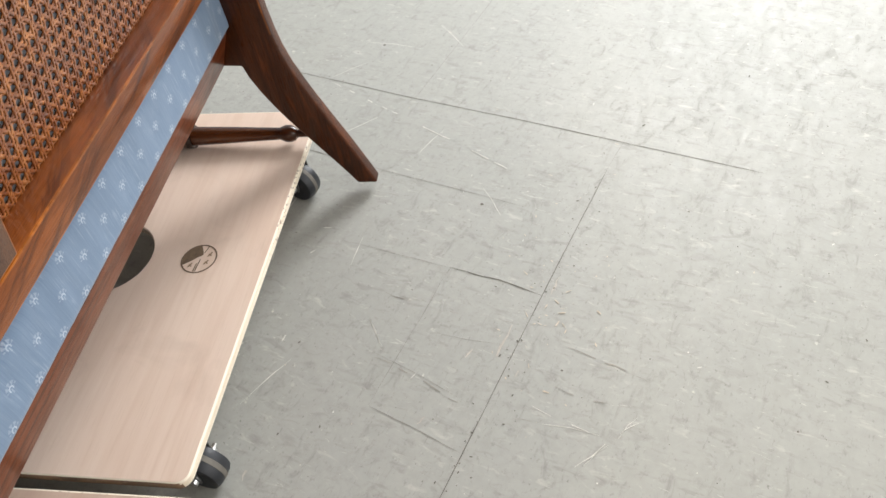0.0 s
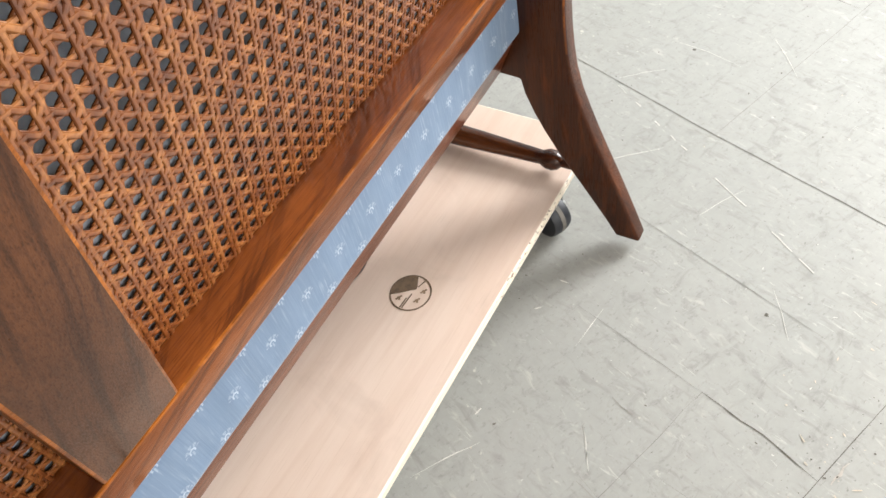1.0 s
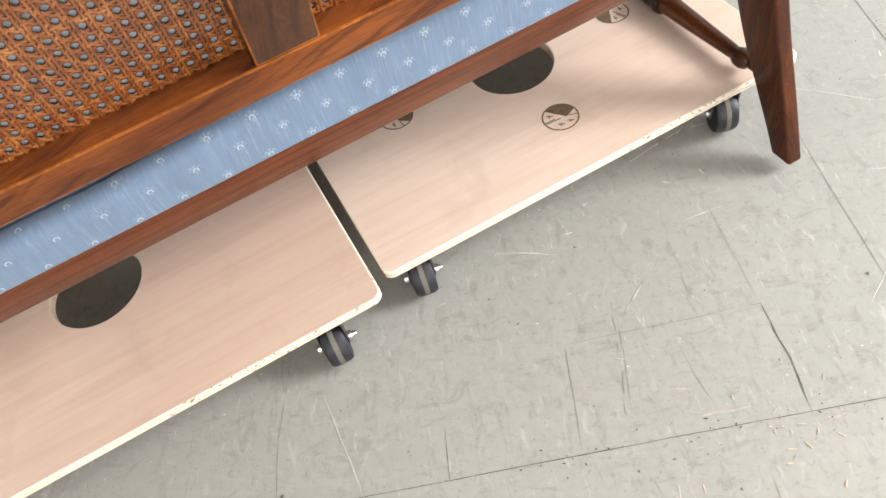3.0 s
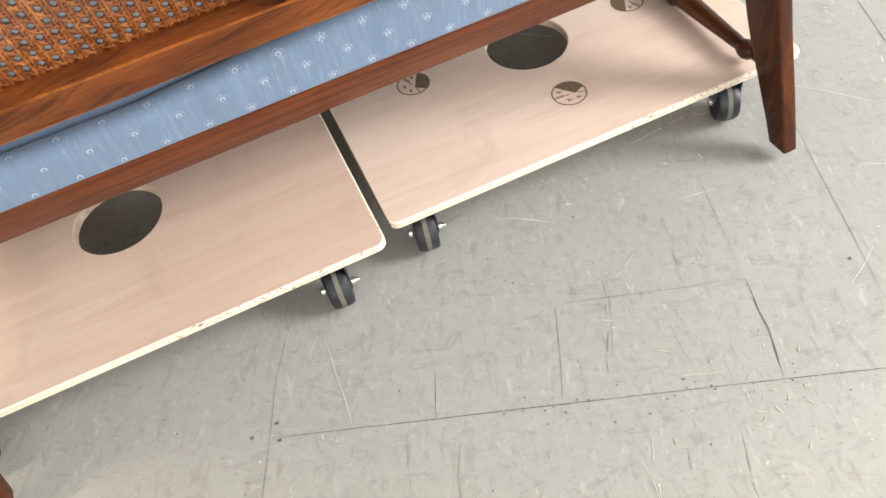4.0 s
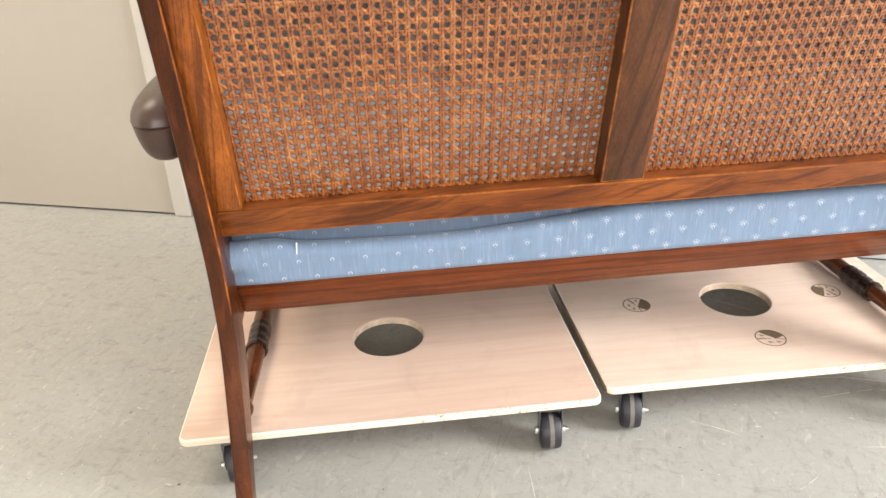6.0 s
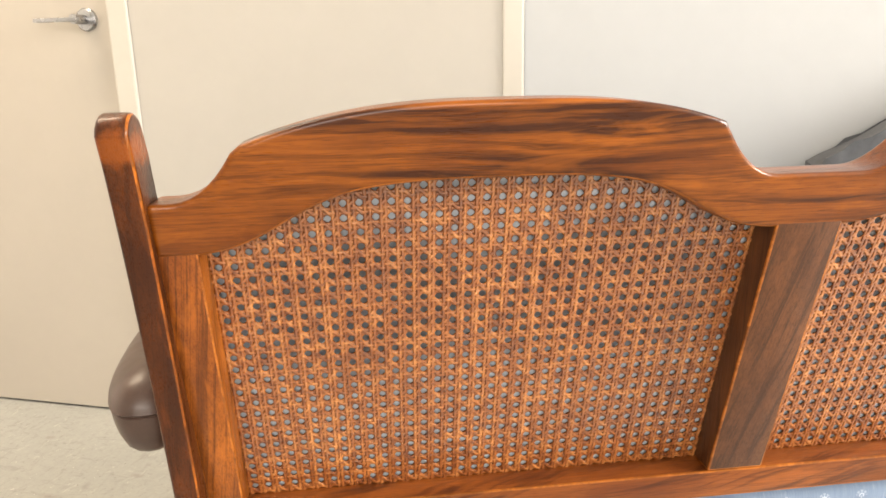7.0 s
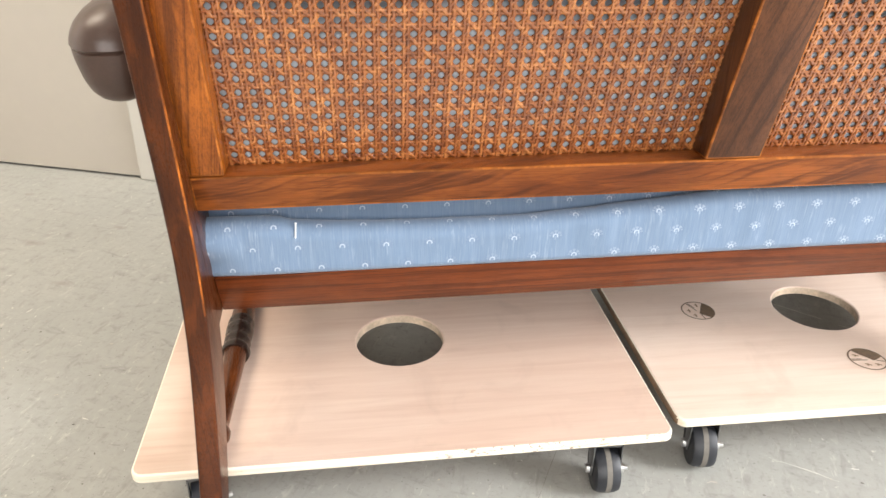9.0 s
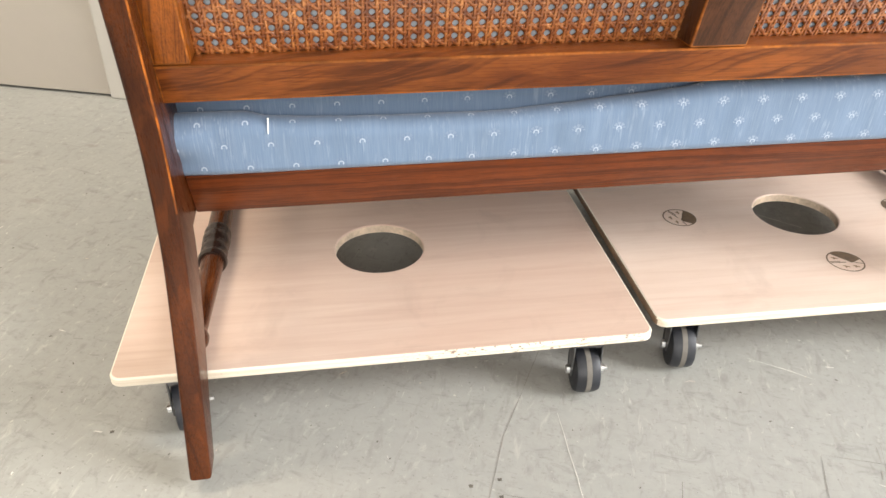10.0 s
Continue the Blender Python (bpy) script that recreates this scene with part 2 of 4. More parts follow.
def ply_material(name, low, middle, high):
    s = Nodes(name)
    grain = s.noise(s.coords(scale=(1, 16, 10)), 3.6, 5, 0.6, 0.9)
    fine = s.noise(s.coords(scale=(1, 40, 20)), 24.0, 3)
    big = s.noise(s.coords(scale=(1, 2.5, 1)), 3.0, 3)
    stain = s.noise(s.coords(), 11.0, 4, 0.6, 0.8)
    col = s.ramp(grain, (0.25, low), (0.5, middle), (0.75, high))
    col = s.mix(s.step(big, 0.4, 0.72, 0.0, 0.5), col, tuple(c * k for c, k in zip(low, (0.99, 0.93, 0.90))))
    col = s.mix(s.step(stain, 0.55, 0.72, 0.0, 0.3), col, tuple(c * 0.76 for c in low))
    col = s.mix(s.step(fine, 0.56, 0.75, 0.0, 0.22), col, (0.46, 0.31, 0.21))
    s.bump(fine, 0.12, 0.0005)
    return s.set(Base_Color=col, Roughness=0.46)


def ply_edge_material():
    s = Nodes("plywood_edge")
    layers = s.noise(s.coords(scale=(0.6, 0.6, 60)), 6.0, 2)
    chips = s.noise(s.coords(scale=(1, 1, 2.2)), 190.0, 2)
    rare = s.noise(s.coords(), 5.0, 2)
    col = s.ramp(layers, (0.3, (0.74, 0.63, 0.49)), (0.6, (0.86, 0.785, 0.66)))
    spots = s.math("MULTIPLY", s.step(chips, 0.60, 0.68, 0.0, 0.8), s.step(rare, 0.48, 0.56))
    col = s.mix(spots, col, (0.14, 0.065, 0.035))
    return s.set(Base_Color=col, Roughness=0.55)


def plain(name, colour, rough, metal=0.0, mottled=0.15, scale=30.0, bump=0.05):
    s = Nodes(name)
    n = s.noise(s.coords(), scale, 4)
    n2 = s.noise(s.coords(), scale * 9, 2)
    v = s.math("ADD", s.math("MULTIPLY", n, 0.7), s.math("MULTIPLY", n2, 0.3))
    lo, hi = tuple(c * (1 - mottled) for c in colour), tuple(min(1, c * (1 + mottled)) for c in colour)
    s.bump(n2, bump, 0.0005)
    return s.set(Base_Color=s.ramp(v, (0.3, lo), (0.7, hi)), Metallic=metal, Roughness=s.step(n, 0.3, 0.7, rough * 0.85, min(1, rough * 1.15)))


PLAIN_FABRIC = plain("blue_seat_cloth", (0.145, 0.212, 0.32), 0.8, mottled=0.15, scale=60)
PLY = ply_material("cream_plywood_face", (0.69, 0.522, 0.42), (0.745, 0.585, 0.485), (0.785, 0.635, 0.535))
PLY_PINK = ply_material("pinkish_plywood_face", (0.61, 0.435, 0.345), (0.67, 0.50, 0.405), (0.72, 0.56, 0.462))
PLY_EDGE = ply_edge_material()
# Dirty brown, darkened further for the shade between the two decks.
PLY_SHADED = plain("brown_shaded_ply_edge", (0.17, 0.105, 0.065), 0.6, mottled=0.5, scale=40)
PLY_HOLE = plain("scorched_hole_edge", (0.56, 0.44, 0.33), 0.6, mottled=0.5, scale=22)
BRAND_INK = plain("burnt_mark", (0.15, 0.098, 0.060), 0.7, mottled=0.4, scale=200)
BRAND_FAINT = plain("faint_burnt_mark", (0.27, 0.18, 0.11), 0.7, mottled=0.35, scale=300)
RUBBER = plain("black_rubber", (0.022, 0.024, 0.030), 0.5, mottled=0.3, scale=60)
TREAD = plain("worn_tread", (0.15, 0.138, 0.12), 0.6, mottled=0.25, scale=90)
STEEL = plain("zinc_steel", (0.74, 0.75, 0.76), 0.3, 1.0, 0.12)
HANDLE_STEEL = plain("brushed_handle_steel", (0.40, 0.40, 0.41), 0.28, 1.0, 0.12)
BRIGHT_PIN = plain("bright_plated_pin", (0.86, 0.86, 0.85), 0.35, 0.25, 0.05)
FORK_STEEL = plain("dull_zinc_fork", (0.20, 0.20, 0.205), 0.38, 0.9, 0.2)
ARM_LEATHER = plain("brown_lacquered_arm", (0.066, 0.037, 0.028), 0.36, mottled=0.2, scale=40)
TURNED_DARK = plain("dark_turned_bead", (0.020, 0.009, 0.006), 0.25, mottled=0.35, scale=120)
DOOR_PAINT = plain("cream_door_paint", (0.42, 0.38, 0.33), 0.45, mottled=0.03, scale=3)
PANEL_PAINT = plain("cream_panel_paint", (0.42, 0.40, 0.37), 0.45, mottled=0.03, scale=3)
# Pale grey carries the bluish window light that falls on this panel.
PANEL_DAYLIT = plain("daylit_panel_paint", (0.41, 0.425, 0.44), 0.45, mottled=0.03, scale=3)
FRAME_PAINT = plain("pale_frame_paint", (0.50, 0.475, 0.43), 0.22, mottled=0.03, scale=5)
WALL_PAINT = plain("white_wall_paint", (0.74, 0.72, 0.68), 0.7, mottled=0.04, scale=4)
CEILING_PAINT = plain("ceiling_paint", (0.62, 0.61, 0.58), 0.8, mottled=0.03, scale=4)
GAP_SHADE = plain("gap_shade", (0.24, 0.22, 0.20), 0.8, mottled=0.3)
GREY_CLOTH = plain("dark_grey_cloth", (0.10, 0.105, 0.115), 0.8, mottled=0.25, scale=14)


def floor_material():
    s = Nodes("grey_painted_concrete")
    vec = s.coords()
    cloud = s.noise(vec, 1.7, 4)
    patch = s.noise(vec, 8.0, 5, 0.6)
    grime = s.noise(s.coords(scale=(1.0, 2.2, 1), rotation=(0, 0, 0.7)), 19.0, 6, 0.68, 1.2)
    scuff = s.noise(s.coords(scale=(1.0, 5.0, 1), rotation=(0, 0, 1.1)), 34.0, 4, 0.6, 1.5)
    scuff2 = s.noise(s.coords(scale=(5.0, 1.0, 1), rotation=(0, 0, 0.5)), 30.0, 4, 0.6, 1.5)
    speck = s.noise(vec, 150.0, 2)
    chip = s.noise(vec, 62.0, 3)
    col = s.ramp(cloud, (0.3, (0.325, 0.329, 0.307)), (0.7, (0.385, 0.384, 0.357)))
    col = s.mix(s.step(patch, 0.35, 0.75, 0.0, 0.35), col, (0.37, 0.365, 0.342))
    mott = s.noise(vec, 55.0, 4, 0.7)
    fleck = s.noise(s.coords(scale=(1.0, 1.7, 1), rotation=(0, 0, 0.3)), 105.0, 3, 0.6)
    col = s.mix(s.step(mott, 0.40, 0.70, 0.0, 0.32), col, (0.27, 0.27, 0.245))
    col = s.mix(s.step(fleck, 0.60, 0.70, 0.0, 0.34), col, (0.17, 0.168, 0.15))
    col = s.mix(s.step(fleck, 0.26, 0.36, 0.22, 0.0), col, (0.56, 0.55, 0.51))
    col = s.mix(s.step(grime, 0.56, 0.72, 0.0, 0.45), col, (0.19, 0.187, 0.168))
    col = s.mix(s.step(scuff, 0.65, 0.73, 0.0, 0.38), col, (0.17, 0.165, 0.155))
    col = s.mix(s.step(scuff2, 0.66, 0.72, 0.0, 0.45), col, (0.64, 0.62, 0.57))
    col = s.mix(s.step(speck, 0.70, 0.76, 0.0, 0.6), col, (0.13, 0.125, 0.115))
    col = s.mix(s.step(chip, 0.71, 0.755, 0.0, 0.6), col, (0.68, 0.65, 0.57))
    for turn, seed, scale, lo, hi, much, tone in ((0.0, 0.0, 22.0, 0.56, 0.72, 0.36, (0.20, 0.192, 0.172)), (0.25, 3.0, 36.0, 0.58, 0.72, 0.34, (0.19, 0.178, 0.158)), (-0.2, 7.0, 30.0, 0.60, 0.74, 0.5, (0.55, 0.535, 0.49))):
        # soft smears dragged towards the back wall
        m = s.coords(scale=(2.6, 1.0, 1.0), rotation=(0, 0, turn))
        smear = s.noise(s.add("ShaderNodeVectorMath", i0=m, i1=(seed, seed, 0.0)).outputs[0], scale, 4, 0.62, 0.7)
        col = s.mix(s.step(smear, lo, hi, 0.0, much), col, tone)
    rag = s.math("MULTIPLY", s.math("SUBTRACT", s.noise(vec, 26.0, 4, 0.65), 0.5), 2.6)
    for u, v, su, sv in ((-0.592, -0.425, 0.030, 0.055), (-0.540, -0.385, 0.014, 0.040), (-1.190, 0.349, 0.030, 0.012), (-1.365, 0.552, 0.016, 0.008),
                         (-1.070, 0.450, 0.016, 0.009), (-1.030, 0.226, 0.020, 0.010)):
        off = s.add("ShaderNodeVectorMath", i0=vec, i1=(-u, -v, 0.0))
        size = s.add("ShaderNodeVectorMath", i0=off.outputs[0], i1=(1 / su, 1 / sv, 0.0))
        size.operation = "MULTIPLY"
        far = s.add("ShaderNodeVectorMath", i0=size.outputs[0])
        far.operation = "LENGTH"
        col = s.mix(s.step(s.math("ADD", far.outputs["Value"], rag), 0.3, 1.1, 0.5, 0.0), col, (0.235, 0.212, 0.185))
    h = s.math("ADD", s.math("MULTIPLY", patch, 1.0), s.math("ADD", s.math("MULTIPLY", grime, -0.5), s.math("MULTIPLY", chip, 0.3)))
    s.bump(h, 0.22, 0.002)
    return s.set(Base_Color=col, Roughness=s.step(grime, 0.3, 0.75, 0.52, 0.74))


FLOOR = floor_material()
CRACK = plain("dark_floor_joint", (0.13, 0.118, 0.10), 0.9, mottled=0.5, scale=90)
FAINT = plain("faint_floor_joint", (0.25, 0.24, 0.22), 0.8, mottled=0.35, scale=70)
SCRATCH = plain("pale_floor_scratch", (0.62, 0.605, 0.56), 0.6, mottled=0.25, scale=120)
SCUFF = plain("dark_floor_scuff", (0.300, 0.284, 0.258), 0.75, mottled=0.3, scale=80)
WORN_FLOOR = plain("worn_floor_paint", (0.445, 0.405, 0.36), 0.7, mottled=0.2, scale=110)
TAN = plain("tan_paint_chip", (0.54, 0.46, 0.37), 0.7, mottled=0.25, scale=120)


# ---- mesh helpers ----
def link(name, bm, materials, parent=None, label="", smooth=False):
    me = bpy.data.meshes.new(name)
    bmesh.ops.recalc_face_normals(bm, faces=bm.faces)
    bm.to_mesh(me)
    bm.free()
    for m in materials if isinstance(materials, (list, tuple)) else (materials,):
        me.materials.append(m)
    if smooth:
        me.polygons.foreach_set("use_smooth", [True] * len(me.polygons))
        me.set_sharp_from_angle(angle=radians(40))
    ob = new(name, me)
    if parent:
        ob.parent = parent
    if label:
        tagged(ob, label)
    return ob


part = link


def thing(name, label, category, group="", kind=""):
    return tagged(new(name), label, category, group, kind)


def soften(bm, width, segments=2, material=-1, angle=35):
    edges = [e for e in bm.edges if len(e.link_faces) == 2 and e.calc_face_angle(0) > radians(angle)]
    if edges:
        bmesh.ops.bevel(bm, geom=edges, offset=width, offset_type="OFFSET", segments=segments, profile=0.6, affect="EDGES", clamp_overlap=True, material=material)
    return bm


def box(x0, x1, y0, y1, z0, z1, bevel=0.0, move=None, bm=None, material=-1):
    own = bmesh.new()
    bmesh.ops.create_cube(own, size=1)
    for v in own.verts:
        v.co = Vector((x0 + (v.co.x + 0.5) * (x1 - x0), y0 + (v.co.y + 0.5) * (y1 - y0), z0 + (v.co.z + 0.5) * (z1 - z0)))
    if bevel:
        soften(own, bevel, 2, material)
    if move is not None:
        for v in own.verts:
            v.co = move(v.co) if callable(move) else move @ v.co
    if bm is None:
        return own
    tmp = bpy.data.meshes.new("tmp")
    own.to_mesh(tmp)
    own.free()
    bm.from_mesh(tmp)
    bpy.data.meshes.remove(tmp)
    return bm


def prism(outline, axis, a, b, bevel=0.0, move=None, segments=2, material=-1, angle=35):
    """A closed outline of 2D points pushed along an axis from a to b."""
    bm = bmesh.new()

    def place(p, w):
        return {"x": Vector((w, p[0], p[1])), "y": Vector((p[0], w, p[1])), "z": Vector((p[0], p[1], w))}[axis]

    low = [bm.verts.new(place(p, a)) for p in outline]
    high = [bm.verts.new(place(p, b)) for p in outline]
    n = len(outline)
    bm.faces.new(low)
    bm.faces.new(high[::-1])
    for i in range(n):
        bm.faces.new((low[i], high[i], high[(i + 1) % n], low[(i + 1) % n]))
    bmesh.ops.recalc_face_normals(bm, faces=bm.faces)
    if bevel:
        soften(bm, bevel, segments, material, angle)
    if move is not None:
        for v in bm.verts:
            v.co = move(v.co) if callable(move) else move @ v.co
    return bm


def lathe(profile, sides=20, m=None):
    """A turned solid round z from pairs of (radius, height), then moved by m."""
    bm = bmesh.new()
    rings = []
    for r, h in profile:
        rings.append([bm.verts.new((r * math.cos(2 * math.pi * i / sides), r * math.sin(2 * math.pi * i / sides), h)) for i in range(sides)])
    for lo, hi in zip(rings, rings[1:]):
        for i in range(sides):
            bm.faces.new((lo[i], lo[(i + 1) % sides], hi[(i + 1) % sides], hi[i]))
    bm.faces.new(rings[0][::-1])
    bm.faces.new(rings[-1])
    if m is not None:
        bmesh.ops.transform(bm, matrix=m, verts=bm.verts)
    return bm


def smoothstep(t):
    t = min(1.0, max(0.0, t))
    return t * t * (3 - 2 * t)


def table_at(points, z):
    """Value at z, read from a short table of (z, value)."""
    if z <= points[0][0]:
        return points[0][1]
    for (a, va), (b, vb) in zip(points, points[1:]):
        if z <= b:
            return va + (vb - va) * (z - a) / (b - a)
    return points[-1][1]


# ---- structure ----
floor = link("floor", box(-6, 6, -6, 6, -0.12, 0.0), FLOOR)
floor.matrix_basis = ROOM
tagged(floor, "worn grey painted concrete floor with cracks and scratches", "floor", kind="structure")


def room_box(name, u0, u1, v0, v1, z0, z1, mat, label, category, bevel=0.0):
    ob = link(name, box(u0, u1, v0, v1, z0, z1, bevel), mat)
    ob.matrix_basis = ROOM
    return tagged(ob, label, category, kind="structure")


DOOR_R, FRAME_R, MULL_L, MULL_R = -1.171, -1.122, -0.340, -0.300
room_box("wall_back", LEFT_U - 0.1, RIGHT_U + 0.1, WALL_V + 0.05, WALL_V + 0.17, 0, CEIL, WALL_PAINT, "plain pale wall behind the painted panels", "wall")
room_box("wall_panel_1", FRAME_R, MULL_L, WALL_V, WALL_V + 0.048, 0.004, CEIL, PANEL_PAINT, "flat cream painted wall panel", "wall panel", 0.002)
room_box("wall_panel_2", MULL_R, RIGHT_U, WALL_V, WALL_V + 0.048, 0.004, CEIL, PANEL_DAYLIT, "flat painted wall panel with bluish window light in its colour", "wall panel", 0.002)
room_box("wall_panel_3", LEFT_U, -2.10, WALL_V, WALL_V + 0.048, 0.004, CEIL, PANEL_PAINT, "flat cream painted wall panel", "wall panel", 0.002)
room_box("trim_mullion", MULL_L, MULL_R, WALL_V - 0.005, WALL_V + 0.048, 0, CEIL, FRAME_PAINT, "pale painted steel mullion between wall panels", "trim", 0.004)
room_box("wall_left", LEFT_U - 0.12, LEFT_U, REAR_V - 0.12, WALL_V + 0.17, 0, CEIL, WALL_PAINT, "plain off-white side wall", "wall")
room_box("ceiling", LEFT_U - 0.2, RIGHT_U + 0.2, REAR_V - 0.2, WALL_V + 0.2, CEIL, CEIL + 0.1, CEILING_PAINT, "plain white ceiling", "ceiling")


def window_wall(name, along, a0, a1, face, out, w0, w1, z0, z1):
    """A wall with one window opening right through it."""
    lo, hi = min(face, out), max(face, out)
    bm = bmesh.new()
    for s0, s1, zz0, zz1 in ((a0, w0, 0, CEIL), (w1, a1, 0, CEIL), (w0, w1, 0, z0), (w0, w1, z1, CEIL)):
        if along == "v":
            box(lo, hi, s0, s1, zz0, zz1, bm=bm)
        else:
            box(s0, s1, lo, hi, zz0, zz1, bm=bm)
    wall = link(name, bm, WALL_PAINT)
    wall.matrix_basis = ROOM
    tagged(wall, "off-white wall out of view, with a wide opening for light", "wall", kind="structure")


window_wall("wall_right", "v", REAR_V - 0.12, WALL_V + 0.17, RIGHT_U, RIGHT_U + 0.12, -0.94, 0.40, 1.15, 2.56)
# This opening is added only to let the rear fill light in.
window_wall("wall_rear", "u", LEFT_U - 0.12, RIGHT_U + 0.12, REAR_V, REAR_V - 0.12, -0.75, 1.95, 0.95, 2.6)


def build_door():
    door = thing("door_1", "cream painted flush door, closed, in the panelled wall", "door", kind="structure")
    door.matrix_basis = ROOM
    part("door_leaf", box(-2.03, DOOR_R - 0.004, WALL_V + 0.004, WALL_V + 0.046, 0.006, 2.02, 0.0015), DOOR_PAINT, door)
    for u0, u1, z0, z1 in ((DOOR_R, FRAME_R, 0, 2.08), (-2.082, -2.033, 0, 2.08), (-2.033, DOOR_R, 2.024, 2.08)):
        part("door_frame", box(u0, u1, WALL_V - 0.006, WALL_V + 0.049, z0, z1, 0.005), FRAME_PAINT, door)
    # Dark strips laid in the door's gaps stand for the shade there.
    part("door_gap_shade", box(-2.03, DOOR_R, WALL_V + 0.02, WALL_V + 0.045, 0.0005, 0.0055), GAP_SHADE, door)
    part("door_gap_shade", box(DOOR_R - 0.0035, DOOR_R - 0.0005, WALL_V + 0.012, WALL_V + 0.045, 0.0100, 2.02), GAP_SHADE, door)
    handle = part("door_handle", lathe([(0.024, 0), (0.024, 0.006), (0.021, 0.009), (0.010, 0.010), (0.010, 0.045)], 24,
                                       Matrix.Translation((-1.224, WALL_V + 0.004, 0.916)) @ pose(0, 0, 0, 90)), HANDLE_STEEL, door, "brushed steel lever handle", True)
    lever = box(-1.318, -1.212, WALL_V - 0.046, WALL_V - 0.038, 0.9105, 0.9195, 0.003)
    part("lever", lever, HANDLE_STEEL, handle, "", True)


build_door()


# ---- marks on the floor ----
def floor_mark(name, pts, width, material, label, category, jitter=0.0005, taper=True, seed=1, dashed=0.0):
    """A thin ragged strip that lies on the floor along a few points."""
    rng = random.Random(seed)
    bm = bmesh.new()
    line = []
    for (x0, y0), (x1, y1) in zip(pts, pts[1:]):
        n = max(2, int(math.hypot(x1 - x0, y1 - y0) / 0.012))
        line += [(x0 + (x1 - x0) * i / n, y0 + (y1 - y0) * i / n) for i in range(n)]
    line.append(pts[-1])
    wander = 0.0
    pairs = []
    for i, (x, y) in enumerate(line):
        a, b = line[max(0, i - 1)], line[min(len(line) - 1, i + 1)]
        d = Vector((b[0] - a[0], b[1] - a[1])).normalized()
        wander = wander * 0.8 + rng.uniform(-jitter, jitter)
        w = width * rng.uniform(0.55, 1.25) * 0.5
        if taper:
            w *= min(1.0, 0.25 + min(i, len(line) - 1 - i) / 4)
        px, py = x - d.y * wander, y + d.x * wander
        pairs.append((bm.verts.new((px - d.y * w, py + d.x * w, 0.0005)), bm.verts.new((px + d.y * w, py - d.x * w, 0.0005))))
    on = True
    for (a, b), (c, e) in zip(pairs, pairs[1:]):
        if rng.random() < (dashed if on else 0.45):
            on = not on
        if on:
            bm.faces.new((a, b, e, c))
    return tagged(link(name, bm, material), label, category, kind="structure")


JOINT = "dark cracked joint in the painted floor"
PALE = "pale scratch worn into the grey floor paint"
floor_mark("floor_joint", [(-0.226, -0.155), (-0.051, -0.222), (0.087, -0.275), (0.312, -0.362), (0.383, -0.389), (0.56, -0.460)], 0.0008, CRACK, JOINT, "floor joint", 0.0002, seed=2)
floor_mark("floor_joint", [(0.362, -0.235), (0.339, -0.304), (0.312, -0.362)], 0.0015, CRACK, JOINT, "floor joint", 0.0010, seed=3)
floor_mark("floor_joint", [(0.350, -0.231), (0.362, -0.235)], 0.0015, CRACK, JOINT, "floor joint", seed=4)
floor_mark("floor_joint", [(0.143, -0.155), (0.116, -0.213), (0.087, -0.272)], 0.0010, FAINT, JOINT, "floor joint", 0.0004, seed=5)
floor_mark("floor_joint", [(-0.027, -0.168), (-0.050, -0.222)], 0.0011, CRACK, JOINT, "floor joint", 0.0003, seed=6)
floor_mark("floor_joint", [(-0.10, 0.10), (-0.202, -0.078), (-0.237, -0.162), (-0.284, -0.274), (-0.323, -0.366), (-0.40, -0.55)], 0.0008, FAINT, JOINT, "floor joint", 0.0002, seed=7)
floor_mark("floor_joint", [(0.354, -0.232), (0.277, -0.205), (0.143, -0.155)], 0.0007, FAINT, JOINT, "floor joint", 0.0004, seed=8)
floor_mark("floor_joint", [(0.72, 0.285), (0.696, 0.225), (0.630, 0.058), (0.590, -0.040)], 0.0013, CRACK, JOINT, "floor joint", 0.0005, seed=9)
floor_mark("floor_joint", [(0.590, -0.040), (0.532, -0.192), (0.477, -0.336)], 0.0008, FAINT, JOINT, "floor joint", 0.0004, seed=19)
floor_mark("floor_joint", [(0.94, 0.345), (0.843, 0.104), (0.747, -0.137), (0.685, -0.307), (0.608, -0.504), (0.54, -0.68)], 0.0011, CRACK, JOINT, "floor joint", 0.0003, seed=10)
floor_mark("floor_joint", [(0.56, -0.460), (0.630, -0.492)], 0.0006, FAINT, JOINT, "floor joint", 0.0003, seed=11)
floor_mark("floor_joint", [(0.747, -0.137), (0.98, -0.225), (1.35, -0.365)], 0.0008, FAINT, JOINT, "floor joint", 0.0003, seed=20)
floor_mark("floor_joint", [(1.28, 0.20), (1.19, -0.02), (1.085, -0.262)], 0.0010, CRACK, JOINT, "floor joint", 0.0004, seed=21)
floor_mark("floor_scratch", [(0.805, 0.026), (0.735, -0.072), (0.670, -0.160), (0.577, -0.286), (0.520, -0.367)], 0.0017, SCRATCH, PALE, "floor scratch", 0.0009, seed=12, dashed=0.3)
for k, pts in enumerate((((0.309, 0.092), (0.441, 0.074), (0.560, 0.026)), ((0.363, 0.029), (0.466, 0.032), (0.543, 0.011)), ((0.333, 0.370), (0.410, 0.295), (0.472, 0.224)),
                         ((0.442, 0.371), (0.494, 0.418)), ((0.351, 0.136), (0.408, 0.106)), ((0.598, 0.324), (0.623, 0.202), (0.612, 0.138)), ((0.228, -0.159), (0.274, -0.133)))):
    floor_mark("floor_scratch", pts, 0.0015, SCRATCH, PALE, "floor scratch", 0.0011, True, 120 + k, 0.15)
floor_mark("floor_scratch", [(0.14, 0.008), (0.175, -0.018), (0.207, -0.043)], 0.0014, SCRATCH, PALE, "floor scratch", 0.0009, seed=15)
